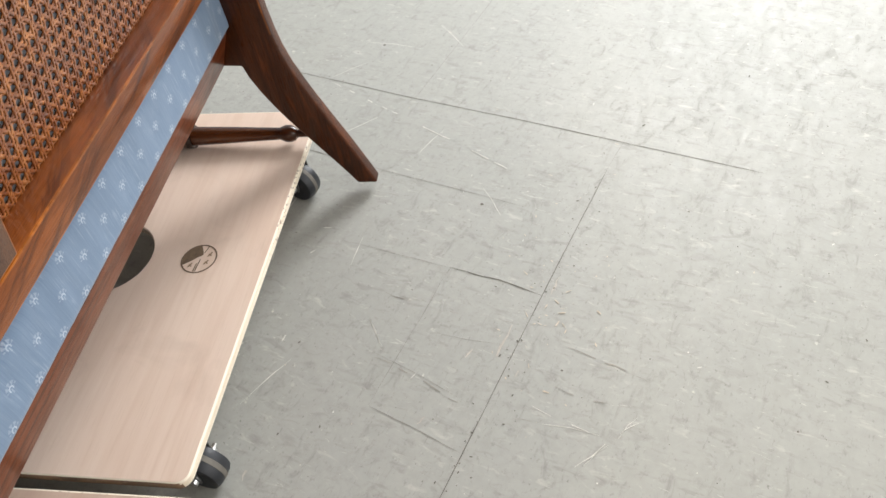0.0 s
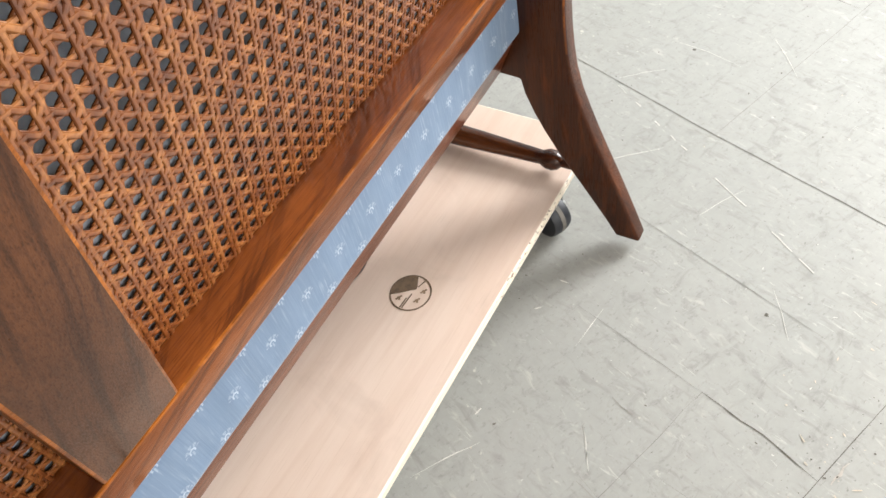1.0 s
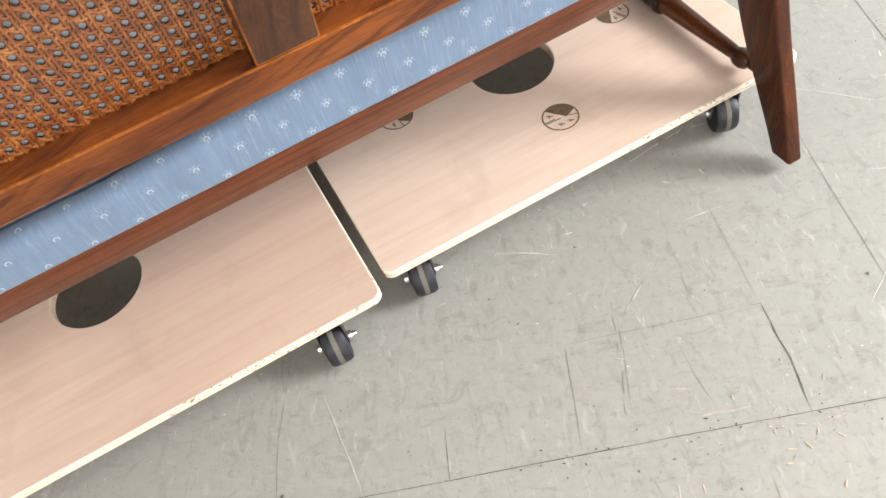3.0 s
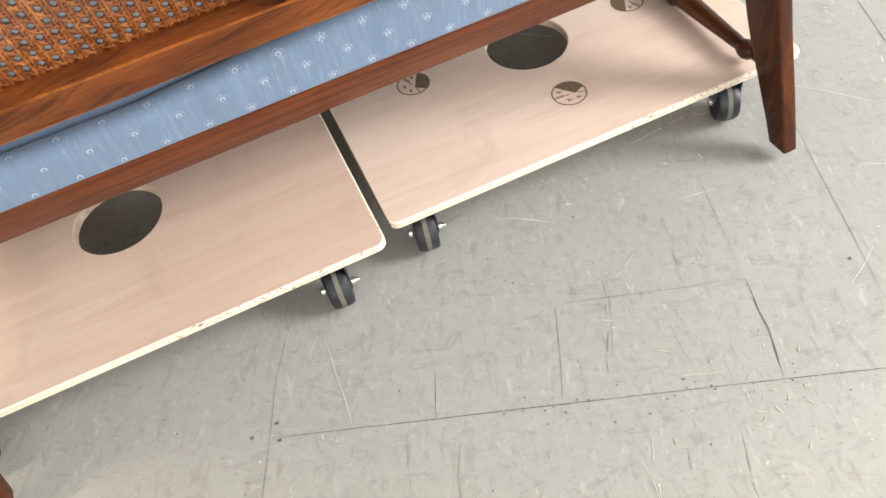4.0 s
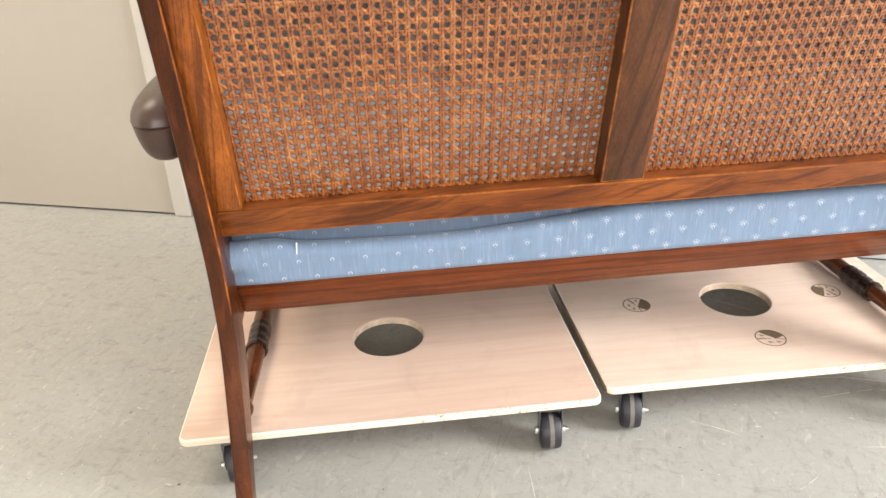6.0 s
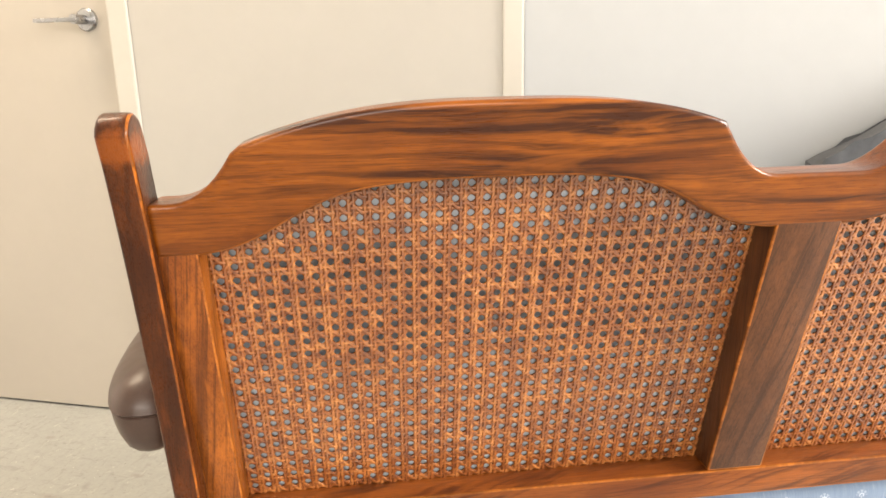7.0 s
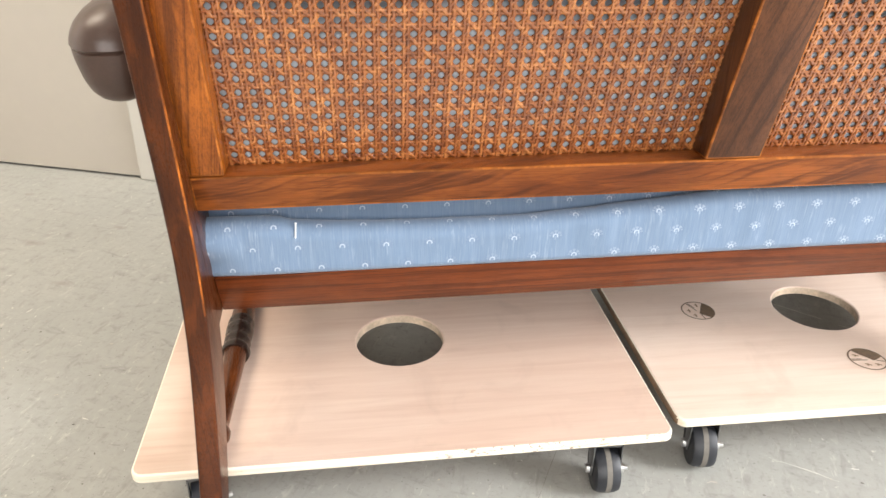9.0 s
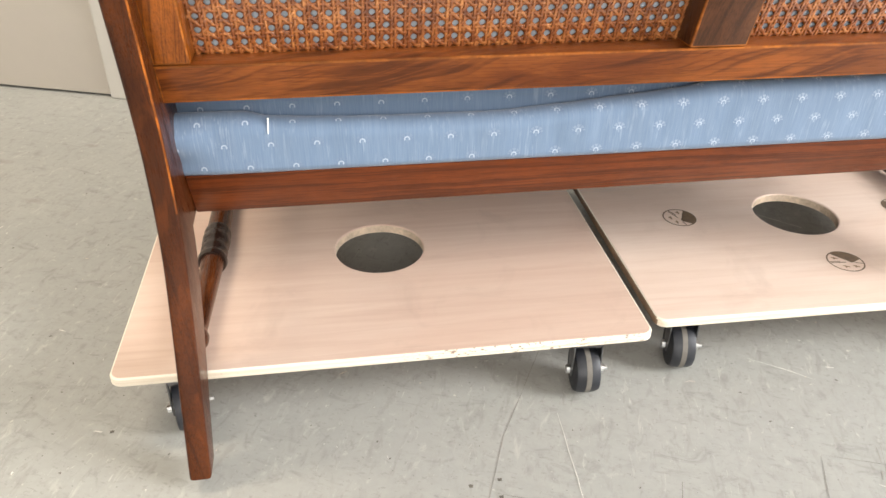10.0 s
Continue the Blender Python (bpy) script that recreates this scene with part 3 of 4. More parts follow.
floor_mark("floor_scratch", [(-0.131, -0.052), (-0.134, -0.123), (-0.140, -0.187)], 0.0012, SCRATCH, PALE, "floor scratch", 0.0009, seed=16)

for k, pts in enumerate((((0.221, -0.148), (0.189, -0.210), (0.152, -0.271)), ((0.414, -0.069), (0.386, -0.154), (0.362, -0.229)), ((0.235, -0.312), (0.242, -0.268), (0.252, -0.225)),
                         ((-0.062, -0.290), (-0.070, -0.319), (-0.082, -0.352)), ((0.02, -0.40), (0.00, -0.45), (-0.03, -0.50)))):
    floor_mark("floor_joint", pts, 0.0006, FAINT, "faint dark line drawn in the floor paint", "floor joint", 0.0006, True, 90 + k)

SMUDGE = "faint dark scuff rubbed into the floor paint"
for k, pts in enumerate((((-0.038, -0.259), (-0.064, -0.325), (-0.086, -0.370), (-0.105, -0.404)), ((-0.143, -0.345), (-0.153, -0.375), (-0.166, -0.410)), ((0.232, -0.395), (0.213, -0.440), (0.191, -0.488)),
                         ((0.175, -0.378), (0.158, -0.424), (0.147, -0.460)), ((0.213, -0.151), (0.171, -0.230), (0.146, -0.275)), ((0.318, -0.136), (0.300, -0.191), (0.284, -0.255)),
                         ((-0.087, -0.224), (-0.100, -0.259), (-0.112, -0.288)), ((0.131, -0.328), (0.128, -0.351)), ((0.096, -0.337), (0.085, -0.386)), ((0.283, -0.286), (0.267, -0.331)))):
    floor_mark("floor_scuff", pts, 0.0017, SCUFF, SMUDGE, "floor scuff", 0.0022, True, 140 + k, 0.4)
floor_mark("floor_scuff", [(-0.184, -0.309), (-0.179, -0.315), (-0.173, -0.321)], 0.0050, SCUFF, SMUDGE, "floor scuff", 0.0006, True, 160)
for k, pts in enumerate((((0.117, -0.452), (0.125, -0.460), (0.133, -0.472)), ((0.075, -0.400), (0.088, -0.420), (0.103, -0.436)), ((-0.150, -0.300), (-0.149, -0.318), (-0.149, -0.339)),
                         ((0.102, -0.241), (0.092, -0.268), (0.075, -0.288)), ((0.149, -0.352), (0.132, -0.386), (0.116, -0.420)))):
    floor_mark("floor_scratch", pts, 0.0019, SCRATCH, PALE, "floor scratch", 0.0010, True, 170 + k, 0.12)
for k, (x0, y0, x1, y1, w) in enumerate(((0.201, -0.301, 0.266, -0.323, 0.0060), (0.188, -0.331, 0.224, -0.345, 0.0045), (0.207, -0.267, 0.234, -0.279, 0.0030), (0.280, -0.350, 0.268, -0.374, 0.0045),
                                         (0.042, -0.022, 0.068, -0.029, 0.0040), (0.120, -0.219, 0.135, -0.229, 0.0035), (0.315, -0.373, 0.345, -0.385, 0.0040))):
    floor_mark("worn_patch", [(x0, y0), ((x0 + x1) / 2, (y0 + y1) / 2 + 0.001), (x1, y1)], w, WORN_FLOOR, "pale pinkish patch where the floor paint is worn thin", "worn patch", 0.0025, True, 180 + k, 0.22)


def floor_chips():
    """Small paint chips and dark specks scattered over the floor, one object of each."""
    rng = random.Random(5)
    for name, mat, count, size, label in (("paint_chips", TAN, 200, 0.0018, "small tan chips where the floor paint has come off"),
                                          ("dark_specks", CRACK, 560, 0.0018, "small dark specks of dirt on the floor"),
                                          ("pale_nicks", SCRATCH, 420, 0.0016, "short pale nicks in the floor paint")):
        bm = bmesh.new()
        for _ in range(count):
            if name == "dark_specks" and rng.random() < 0.12:
                w = rng.random()
                x, y = 0.02 + 0.50 * w + rng.gauss(0, 0.012), -0.249 - 0.196 * w + rng.gauss(0, 0.010)
            elif name == "paint_chips" and rng.random() < 0.28:
                x, y = rng.gauss(0.30, 0.09), rng.gauss(-0.36, 0.035)
            else:
                x, y = 1.5 - 2.6 * rng.random() ** 0.6, rng.uniform(-0.95, 0.95)
            s, a = size * rng.uniform(0.35, 1.5), rng.uniform(0, 6.3)
            long = rng.choice((1.0, 1.3, 1.8, 2.4) if name == "dark_specks" else (1.0, 1.3, 1.8, 2.5, 4.0, 6.0))
            vs = []
            n = rng.randint(5, 7)
            for i in range(n):
                t = 2 * math.pi * i / n
                px, py = s * long * 0.5 * math.cos(t) * rng.uniform(0.6, 1.2), s * 0.5 * math.sin(t) * rng.uniform(0.5, 1.2)
                vs.append(bm.verts.new((x + px * math.cos(a) - py * math.sin(a), y + px * math.sin(a) + py * math.cos(a), 0.0008)))
            bm.faces.new(vs)
        tagged(link(name, bm, mat), label, "floor marks", kind="stuff")


floor_chips()
for k, (x, y) in enumerate(((-0.220, -0.138), (-0.223, -0.160), (-0.252, -0.142), (-0.641, -0.011), (0.484, -0.272), (0.918, -0.056))):
    floor_mark("floor_pit", [(x - 0.0022, y), (x, y + 0.0004), (x + 0.0022, y)], 0.0042, CRACK, "small dark pit in the painted floor", "floor pit", 0.0002, False, 30 + k)
for k, (x0, y0, x1, y1) in enumerate(((0.62, 0.02, 0.70, -0.08), (0.82, 0.03, 0.86, -0.03), (0.93, -0.02, 0.90, -0.13), (0.60, -0.16, 0.66, -0.20), (0.52, -0.27, 0.46, -0.30),
                                      (0.98, -0.16, 0.90, -0.21), (0.42, -0.10, 0.36, -0.09), (0.078, -0.409, 0.102, -0.438), (0.229, -0.157, 0.273, -0.134), (0.112, -0.449, 0.138, -0.473), (0.127, -0.364, 0.114, -0.428), (-0.54, -0.142, -0.47, -0.165), (-0.46, -0.164, -0.396, -0.185))):
    floor_mark("floor_scratch", [(x0, y0), ((x0 + x1) / 2 + 0.003, (y0 + y1) / 2), (x1, y1)], 0.0012, SCRATCH, PALE, "floor scratch", 0.0006, True, 50 + k)

# ---- settee ----
LEAN, Z0 = 0.282, 0.416


def back(co):
    """Lay an upright board into the leaning plane of the settee's back."""
    return Vector((co.x, co.y - LEAN * (co.z - Z0), co.z))


ARCH = 0.271


def crest_top(x):
    """Height of the crest's upper edge: two flat arches, with a steep shoulder on either side of each."""
    d = abs(x) - ARCH
    drop, bend, foot, run = (0.029, 2.5, 0.7303, 0.052) if d > 0 else (0.0213, 3.3, 0.7340, 0.056)
    d = abs(d)
    if d < 0.181:
        return 0.799 - drop * (d / 0.181) ** bend
    s = min(1.0, (d - 0.181) / run)
    return foot + (0.799 - drop - foot) * (1 - s) ** 2.2


CREST_ARCH = [(0.0, 0.7407), (0.05, 0.7403), (0.08, 0.7382), (0.105, 0.7348), (0.126, 0.7288), (0.145, 0.7200), (0.160, 0.7112), (0.175, 0.7025), (0.187, 0.6965), (0.200, 0.6920), (0.215, 0.6888), (0.230, 0.6878)]


def crest_bottom(x):
    d = abs(abs(x) - 0.262)
    return sum(table_at(CREST_ARCH, abs(d + o)) for o in (-0.010, -0.005, 0, 0.005, 0.010)) / 5


settee = thing("settee", "cane-backed stained oak settee with blue upholstery, standing over two dollies", "settee")

POST_BACK = [(0.0, -0.114), (0.093, -0.079), (0.173, -0.046), (0.238, -0.023), (0.283, -0.017), (0.346, -0.015), (0.42, -0.024), (0.493, -0.039), (0.638, -0.074), (0.723, -0.094), (0.767, -0.106), (0.80, -0.116)]
POST_FRONT = [(0.0, -0.086), (0.03, -0.070), (0.10, -0.026), (0.14, 0.0), (0.19, 0.026), (0.225, 0.038), (0.234, 0.040)]
POST_UPPER = [(0.235, 0.082), (0.40, 0.060), (0.46, 0.022), (0.55, -0.006), (0.80, -0.074)]


def smooth_table(table, z):
    """A table's value, rounded off by averaging nearby values."""
    return sum(table_at(table, z + d) for d in (-0.02, -0.01, 0, 0.01, 0.02)) / 5


def post(side):
    back_side = [(smooth_table(POST_BACK, z) if 0.02 < z < 0.78 else table_at(POST_BACK, z), z) for z in [0.015 + 0.0265 * i for i in range(30)]]
    cx, cz = (back_side[-1][0] + 0.019), 0.776
    cap = [(cx - 0.0205 * math.cos(a), cz + 0.0205 * math.sin(a)) for a in [math.pi * k / 10 for k in range(1, 10)]]
    front = [(smooth_table(POST_UPPER, z), z) for z in (0.765, 0.70, 0.62, 0.55, 0.50, 0.46, 0.42, 0.36, 0.30, 0.26)] + [(0.082, 0.237)]
    low = [(smooth_table(POST_FRONT, z), z) for z in (0.234, 0.215, 0.19, 0.165, 0.14, 0.115, 0.09, 0.065, 0.04)] + [(-0.0775, 0.015)]
    outline = [p for p in back_side if p[1] < 0.772] + cap + front + low
    a, b = (-0.541, -0.519) if side < 0 else (0.519, 0.541)
    bm = prism(outline, "x", a, b, 0.0040, material=1, angle=50, segments=3)
    for f in bm.faces:
        if f.material_index == 1 and f.calc_center_median().z < 0.285:
            f.material_index = 0
        elif f.material_index == 1 and (f.calc_center_median().x * side > 0.531 or not 0.25 < abs(f.normal.x) < 0.97):
            f.material_index = 0
    for v in bm.verts:
        v.co.x -= side * 0.003 * smoothstep((v.co.z - 0.42) / 0.28)
    return part("rear_post", bm, [WOOD_POST, WORN_POST], settee, "dark curved rear leg and back post", True)


for side in (-1, 1):
    post(side)

# back frame
xs = [-0.519 + 1.038 * i / 160 for i in range(161)]
outline = [(x, crest_top(x)) for x in xs] + [(x, crest_bottom(x)) for x in reversed(xs)]
bm = prism(outline, "y", 0.0, 0.043, 0.0062, back, 5, 1, 50)
for f in bm.faces:
    c = f.calc_center_median()
    if f.material_index == 1 and (c.z > (crest_top(c.x) + crest_bottom(c.x)) / 2 or not -0.85 < f.normal.y < -0.45):
        f.material_index = 0
part("crest_rail", bm, [WOOD_X, WORN], settee, "shaped double-arched crest rail with strong dark grain", True)
part("lower_back_rail", box(-0.519, 0.519, 0.0, 0.043, 0.3785, Z0, 0.0022, back, material=1), [WOOD_RAIL, WORN], settee, "", True)
for x0, x1 in ((-0.519, -0.487), (-0.029, 0.029), (0.487, 0.519)):
    bm = box(x0, x1, 0.0005 if x1 - x0 > 0.05 else 0.0015, 0.0425, Z0 + 0.0005, 0.6935, 0.0020, back, material=1)
    for f in bm.faces:
        if abs(f.normal.x) > 0.9 and x1 - x0 < 0.05:
            f.material_index = 2
    part("back_stile", bm, [WOOD_CENTRE if x1 - x0 > 0.05 else WOOD_STILE, WORN, WOOD_Z], settee, "", True)
part("seat_back_rail", prism([(0.0390, 0.2905), (0.0620, 0.2365), (0.0870, 0.2365), (0.0640, 0.2905)], "x", -0.519, 0.519, 0.0022, material=1), [WOOD_RED, WOOD_RED], settee, "reddish stained seat rail", True)


def cane_panel(x0, x1, seed):
    """Six-way cane: paired uprights, paired crossings and two ways of slanting strands, woven over and under."""
    rng = random.Random(seed)
    p = 0.0127
    nx = round((x1 - x0) / p)
    p = (x1 - x0) / nx
    verts, faces = [], []
    z_low, z_high = Z0 - 0.004, 0.75

    def strand(points, width, thick):
        """points: (x, z, depth) along one strand; a flat strip with a rounded face."""
        base = None
        for i, (x, z, d) in enumerate(points):
            a, b = points[max(0, i - 1)], points[min(len(points) - 1, i + 1)]
            tx, tz = b[0] - a[0], b[1] - a[1]
            length = math.hypot(tx, tz) or 1
            ox, oz = -tz / length, tx / length
            row = []
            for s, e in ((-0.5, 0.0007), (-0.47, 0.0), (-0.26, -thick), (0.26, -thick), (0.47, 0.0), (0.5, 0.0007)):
                xx, zz = x + ox * width * s, z + oz * width * s
                row.append(len(verts))
                verts.append((xx, 0.0310 + d + e - LEAN * (zz - Z0), zz))
            if base:
                for k in range(5):
                    faces.append((base[k], base[k + 1], row[k + 1], row[k]))
            base = row

    def runs(points):
        """Cut a strand where it would leave the frame's opening."""
        run = []
        for q in points:
            if x0 - 0.005 <= q[0] <= x1 + 0.005 and z_low <= q[1] <= crest_bottom(q[0]) + 0.012:
                run.append(q)
            else:
                if len(run) > 1:
                    yield run
                run = []
        if len(run) > 1:
            yield run

    rows = int((z_high - z_low) / p) + 2
    gap, first = 0.140, 0.35
    for i in range(nx + 1):
        for k, off in enumerate((-gap, gap)):
            x = x0 + (i + off) * p + rng.uniform(-0.0002, 0.0002)
            pts = []
            for j in range(-1, rows):
                for m, at in enumerate((-gap, gap)):
                    pts.append((x + rng.uniform(-0.00012, 0.00012), Z0 + (j + first + at) * p, -0.00050 if (k + m) % 2 else 0.00005))
                pts.append((x, Z0 + (j + first + 0.5) * p, -0.00020))
            for r in runs(pts):
                strand(r, 0.0033, 0.00045)
    for j in range(rows):
        for m, off in enumerate((-gap, gap)):
            z = Z0 + (j + off + first) * p + rng.uniform(-0.0002, 0.0002)
            pts = []
            for i in range(-1, nx + 2):
                for k, at in enumerate((-gap, gap)):
                    pts.append((x0 + (i + at) * p, z + rng.uniform(-0.00012, 0.00012), 0.00034 if (k + m) % 2 else -0.00016))
                pts.append((x0 + (i + 0.5) * p, z, 0.0))
            for r in runs(pts):
                strand(r, 0.0033, 0.00045)
    for way in (1, -1):
        for n in range(-rows - 1, nx + rows + 2):
            pts = []
            for j in range(-3, rows * 6):
                z = Z0 + first * p + j * p / 6
                x = x0 + (n + 0.5) * p + way * (z - Z0 - first * p)
                pts.append((x, z, 0.00035 + way * 0.00095 * math.cos(math.pi * j / 3)))
            for r in runs(pts):
                strand(r, 0.0036, 0.0004)
    me = bpy.data.meshes.new("cane_panel")
    me.from_pydata(verts, [], faces)
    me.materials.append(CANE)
    me.materials.append(CANE_SLOPE_SHADE)
    me.materials.append(CANE_EDGE_SHADE)
    # Flanks and slopes take the darker tones, so gap shade is in the colour.
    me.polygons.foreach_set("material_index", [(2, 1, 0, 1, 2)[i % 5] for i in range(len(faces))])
    me.polygons.foreach_set("use_smooth", [True] * len(me.polygons))
    ob = new("cane_panel", me)
    ob.parent = settee
    return tagged(ob, "hand-woven golden-brown cane panel", kind="stuff")


cane_panel(-0.487, -0.029, 3)
cane_panel(0.029, 0.487, 4)


def lining(x0, x1):
    bm = bmesh.new()
    nx, nz = 60, 40
    grid = []
    for j in range(nz + 1):
        row = []
        for i in range(nx + 1):
            s, t = i / nx, j / nz
            x = x0 - 0.005 + (x1 - x0 + 0.01) * s
            z = 0.405 + (crest_bottom(x) + 0.012 - 0.405) * t
            lobes = sum(math.exp(-(((s - c) / 0.16) ** 2 + ((z - 0.618) / 0.042) ** 2)) for c in (0.25, 0.72))
            puff = 0.0347 + 0.0010 * noise.noise(Vector((x * 16, z * 17, 3.0))) + 0.072 * lobes
            row.append(bm.verts.new((x, puff - LEAN * (z - Z0), z)))
        grid.append(row)
    for a, b in zip(grid, grid[1:]):
        for i in range(nx):
            bm.faces.new((a[i], a[i + 1], b[i + 1], b[i]))
    return part("back_lining", bm, LINING, settee, "blue-grey cloth lining behind the cane", True)


lining(-0.487, -0.029)
lining(0.029, 0.487)
bm = box(-0.517, 0.517, 0.102, 0.160, 0.41, 0.70, 0.022, back)
part("back_pad", bm, LINING, settee, "blue upholstered back pad", True)


ROLL = 0.016
ROLL_TOP = [(-0.519, 0.3373), (-0.452, 0.3360), (-0.4444, 0.3335), (-0.4344, 0.3300), (-0.384, 0.3272), (-0.308, 0.3248), (-0.252, 0.3245), (-0.195, 0.3254), (-0.148, 0.3281), (-0.107, 0.3323), (-0.048, 0.3369), (0.0, 0.3422), (0.030, 0.3472)]


def cloth_sheet(bm, rows):
    """A sheet from rows of (x, y, z, length along the weave); the weave's own measure goes into the UVs."""
    uv = bm.loops.layers.uv.new("weave")
    grid = [[(bm.verts.new((x, y, z)), (x, v)) for x, y, z, v in row] for row in rows]
    for a, b in zip(grid, grid[1:]):
        for i in range(len(a) - 1):
            corners = (a[i], a[i + 1], b[i + 1], b[i])
            f = bm.faces.new([c[0] for c in corners])
            for loop, c in zip(f.loops, corners):
                loop[uv].uv = c[1]


def seat_back_cloth():
    """The blue seat cover between the two rear rails: upright, tucked in below, rolled over inwards at the top."""
    rows = []
    for i in range(261):
        x = -0.519 + 1.038 * i / 260
        start = sum(table_at(ROLL_TOP, x + o) for o in (-0.003, 0.0, 0.003)) / 3 + 0.0006 * noise.noise(Vector((x * 30, 0, 2)))
        corner = max(0.0, 1 - (x + 0.519) / 0.035)
        row = []
        for j in range(15):
            z = 0.287 + (start - 0.287) * j / 14
            tuck = 0.013 * (1 - min(1.0, (z - 0.287) / 0.011)) ** 2
            row.append((x, 0.0340 + tuck + 0.005 * corner * math.sin((z - 0.287) * 105), z, z))
        for j in range(1, 13):
            a = radians(165) * j / 12
            row.append((x, 0.0340 + ROLL * (1 - math.cos(a)), start + ROLL * math.sin(a), start + ROLL * a))
        row.append((x, 0.0660, start - 0.012, start + ROLL * 4.0))
        full = []
        for _, y, z, v in row:
            wave = 0.0014 * noise.noise(Vector((x * 22, v * 9, 0))) + 0.0008 * noise.noise(Vector((x * 60, v * 22, 4)))
            full.append((x, y + smoothstep((z - 0.29) / 0.02) * wave, z, v))
        rows.append(full)
    bm = bmesh.new()
    cloth_sheet(bm, rows)
    cloth = part("seat_cover_back", bm, FABRIC, settee, "blue cloth seat cover with small woven fan motifs", True)
    bm = bmesh.new()
    cloth_sheet(bm, [[(x, 0.0678 + 0.0008 * noise.noise(Vector((x * 18, z * 20, 7))), z, z - 0.0030) for z in [0.310 + 0.084 * j / 10 for j in range(11)]]
                     for x in [-0.5225 + 1.045 * i / 130 for i in range(131)]])
    part("inner_cloth", bm, FABRIC, settee, "blue cloth of the back, tucked behind the seat cover", True)
    pin = lathe([(0.0005, 0), (0.0007, 0.001), (0.0008, 0.0140), (0.0011, 0.0145), (0.0011, 0.0156)], 10,
                Matrix.Translation((-0.4322, 0.0338, 0.3345)) @ pose(0, 0, 0, -33, 3))
    part("steel_pin", pin, BRIGHT_PIN, cloth, "bright steel pin stuck through the hem", True)


seat_back_cloth()

# seat, side and front rails, front legs
part("seat_cushion", box(-0.512, 0.512, 0.086, 0.486, 0.292, 0.405, 0.024), PLAIN_FABRIC, settee, "blue upholstered seat", True)
for x0, x1 in ((-0.539, -0.515), (0.515, 0.539)):
    part("seat_side_rail", box(x0, x1, 0.084, 0.462, 0.240, 0.290, 0.003), WOOD_Y, settee, "", True)
part("seat_front_rail", box(-0.512, 0.512, 0.462, 0.487, 0.240, 0.291, 0.003), WOOD_RED, settee, "", True)


def front_leg(x):
    prof = [(0.010, 0.004), (0.014, 0.012), (0.016, 0.03), (0.011, 0.045), (0.015, 0.085), (0.0185, 0.12), (0.021, 0.18), (0.017, 0.20), (0.023, 0.21), (0.023, 0.24), (0.023, 0.52)]
    part("front_leg", lathe(prof, 20, Matrix.Translation((x, 0.452, 0))), WOOD_LEG, settee, "", True)


def stretcher(x):
    """Turned side stretcher from the rear leg to the front leg."""
    deck = 0.0865
    half = [(0.0060, -0.050), (0.0062, -0.020), (0.0105, -0.016), (0.0128, -0.010), (0.0128, -0.002), (0.0105, 0.004), (0.0090, 0.007), (0.0094, 0.014), (0.0108, 0.05), (0.0126, 0.09), (0.0140, 0.132), (0.0143, 0.140)]
    beads = [(0.0175, 0.144), (0.0188, 0.150), (0.0172, 0.156), (0.0160, 0.160), (0.0172, 0.166), (0.0172, 0.176), (0.0158, 0.180), (0.0176, 0.186), (0.0180, 0.200), (0.0160, 0.206), (0.0176, 0.212), (0.0166, 0.220)]
    other = [(0.0140, 0.226), (0.0150, 0.235), (0.0140, 0.33), (0.0100, 0.41)]
    m = Matrix.Translation((x, 0.018, deck + 0.0190)) @ pose(0, 0, 0, -90)
    bar = part("side_stretcher", lathe(half + [(0.0142, 0.143), (0.0142, 0.221)] + other, 24, m), WOOD_TURNED, settee, "turned brown side stretcher with dark beads", True)
    part("turned_bead", lathe(beads, 28, m), TURNED_DARK, bar, "dark turned beads", True)


for x in (-0.5335, 0.5335):
    front_leg(x)
    stretcher(x)


def arm(side):
    """A wide paddle-shaped brown arm, rounded at the back."""
    bm = bmesh.new()
    rings = []
    for z, f in ((0.4850, 0.30), (0.4865, 0.50), (0.4900, 0.66), (0.4960, 0.79), (0.5060, 0.89), (0.5180, 0.955), (0.5260, 0.982), (0.5300, 0.985), (0.5312, 0.955), (0.5325, 0.985), (0.5340, 1.012), (0.5360, 1.0),
                 (0.5385, 0.992), (0.5430, 0.955), (0.5490, 0.875), (0.5550, 0.75), (0.5600, 0.58), (0.5635, 0.38), (0.5650, 0.18)):
        ring = []
        for k in range(40):
            a = 2 * math.pi * k / 40
            c, s = math.cos(a), math.sin(a)
            u = 0.050 * math.copysign(abs(c) ** 0.75, c)
            v = 0.252 * math.copysign(abs(s) ** 0.62, s)
            inset = 0.050 * (1 - f)
            ring.append(bm.verts.new((side * (0.565 + u * f), 0.232 + v * (1 - inset / 0.252), z)))
        rings.append(ring)
    for lo, hi in zip(rings, rings[1:]):
        for k in range(40):
            bm.faces.new((lo[k], lo[(k + 1) % 40], hi[(k + 1) % 40], hi[k]))
    bm.faces.new(rings[0][::-1])
    bm.faces.new(rings[-1])
    return part("arm", bm, ARM_LEATHER, settee, "smooth dark brown padded arm", True)


for side in (-1, 1):
    arm(side)

# ---- dollies ----
DECK_W, DECK_D, DECK_T = 0.612, 0.450, 0.0125


def round_rect(w, d, r, n=6):
    pts = []
    for cx, cy, a0 in ((w / 2 - r, d / 2 - r, 0), (-w / 2 + r, d / 2 - r, 90), (-w / 2 + r, -d / 2 + r, 180), (w / 2 - r, -d / 2 + r, 270)):
        for k in range(n + 1):
            a = radians(a0 + 90 * k / n)
            pts.append((cx + r * math.cos(a), cy + r * math.sin(a)))
    return pts


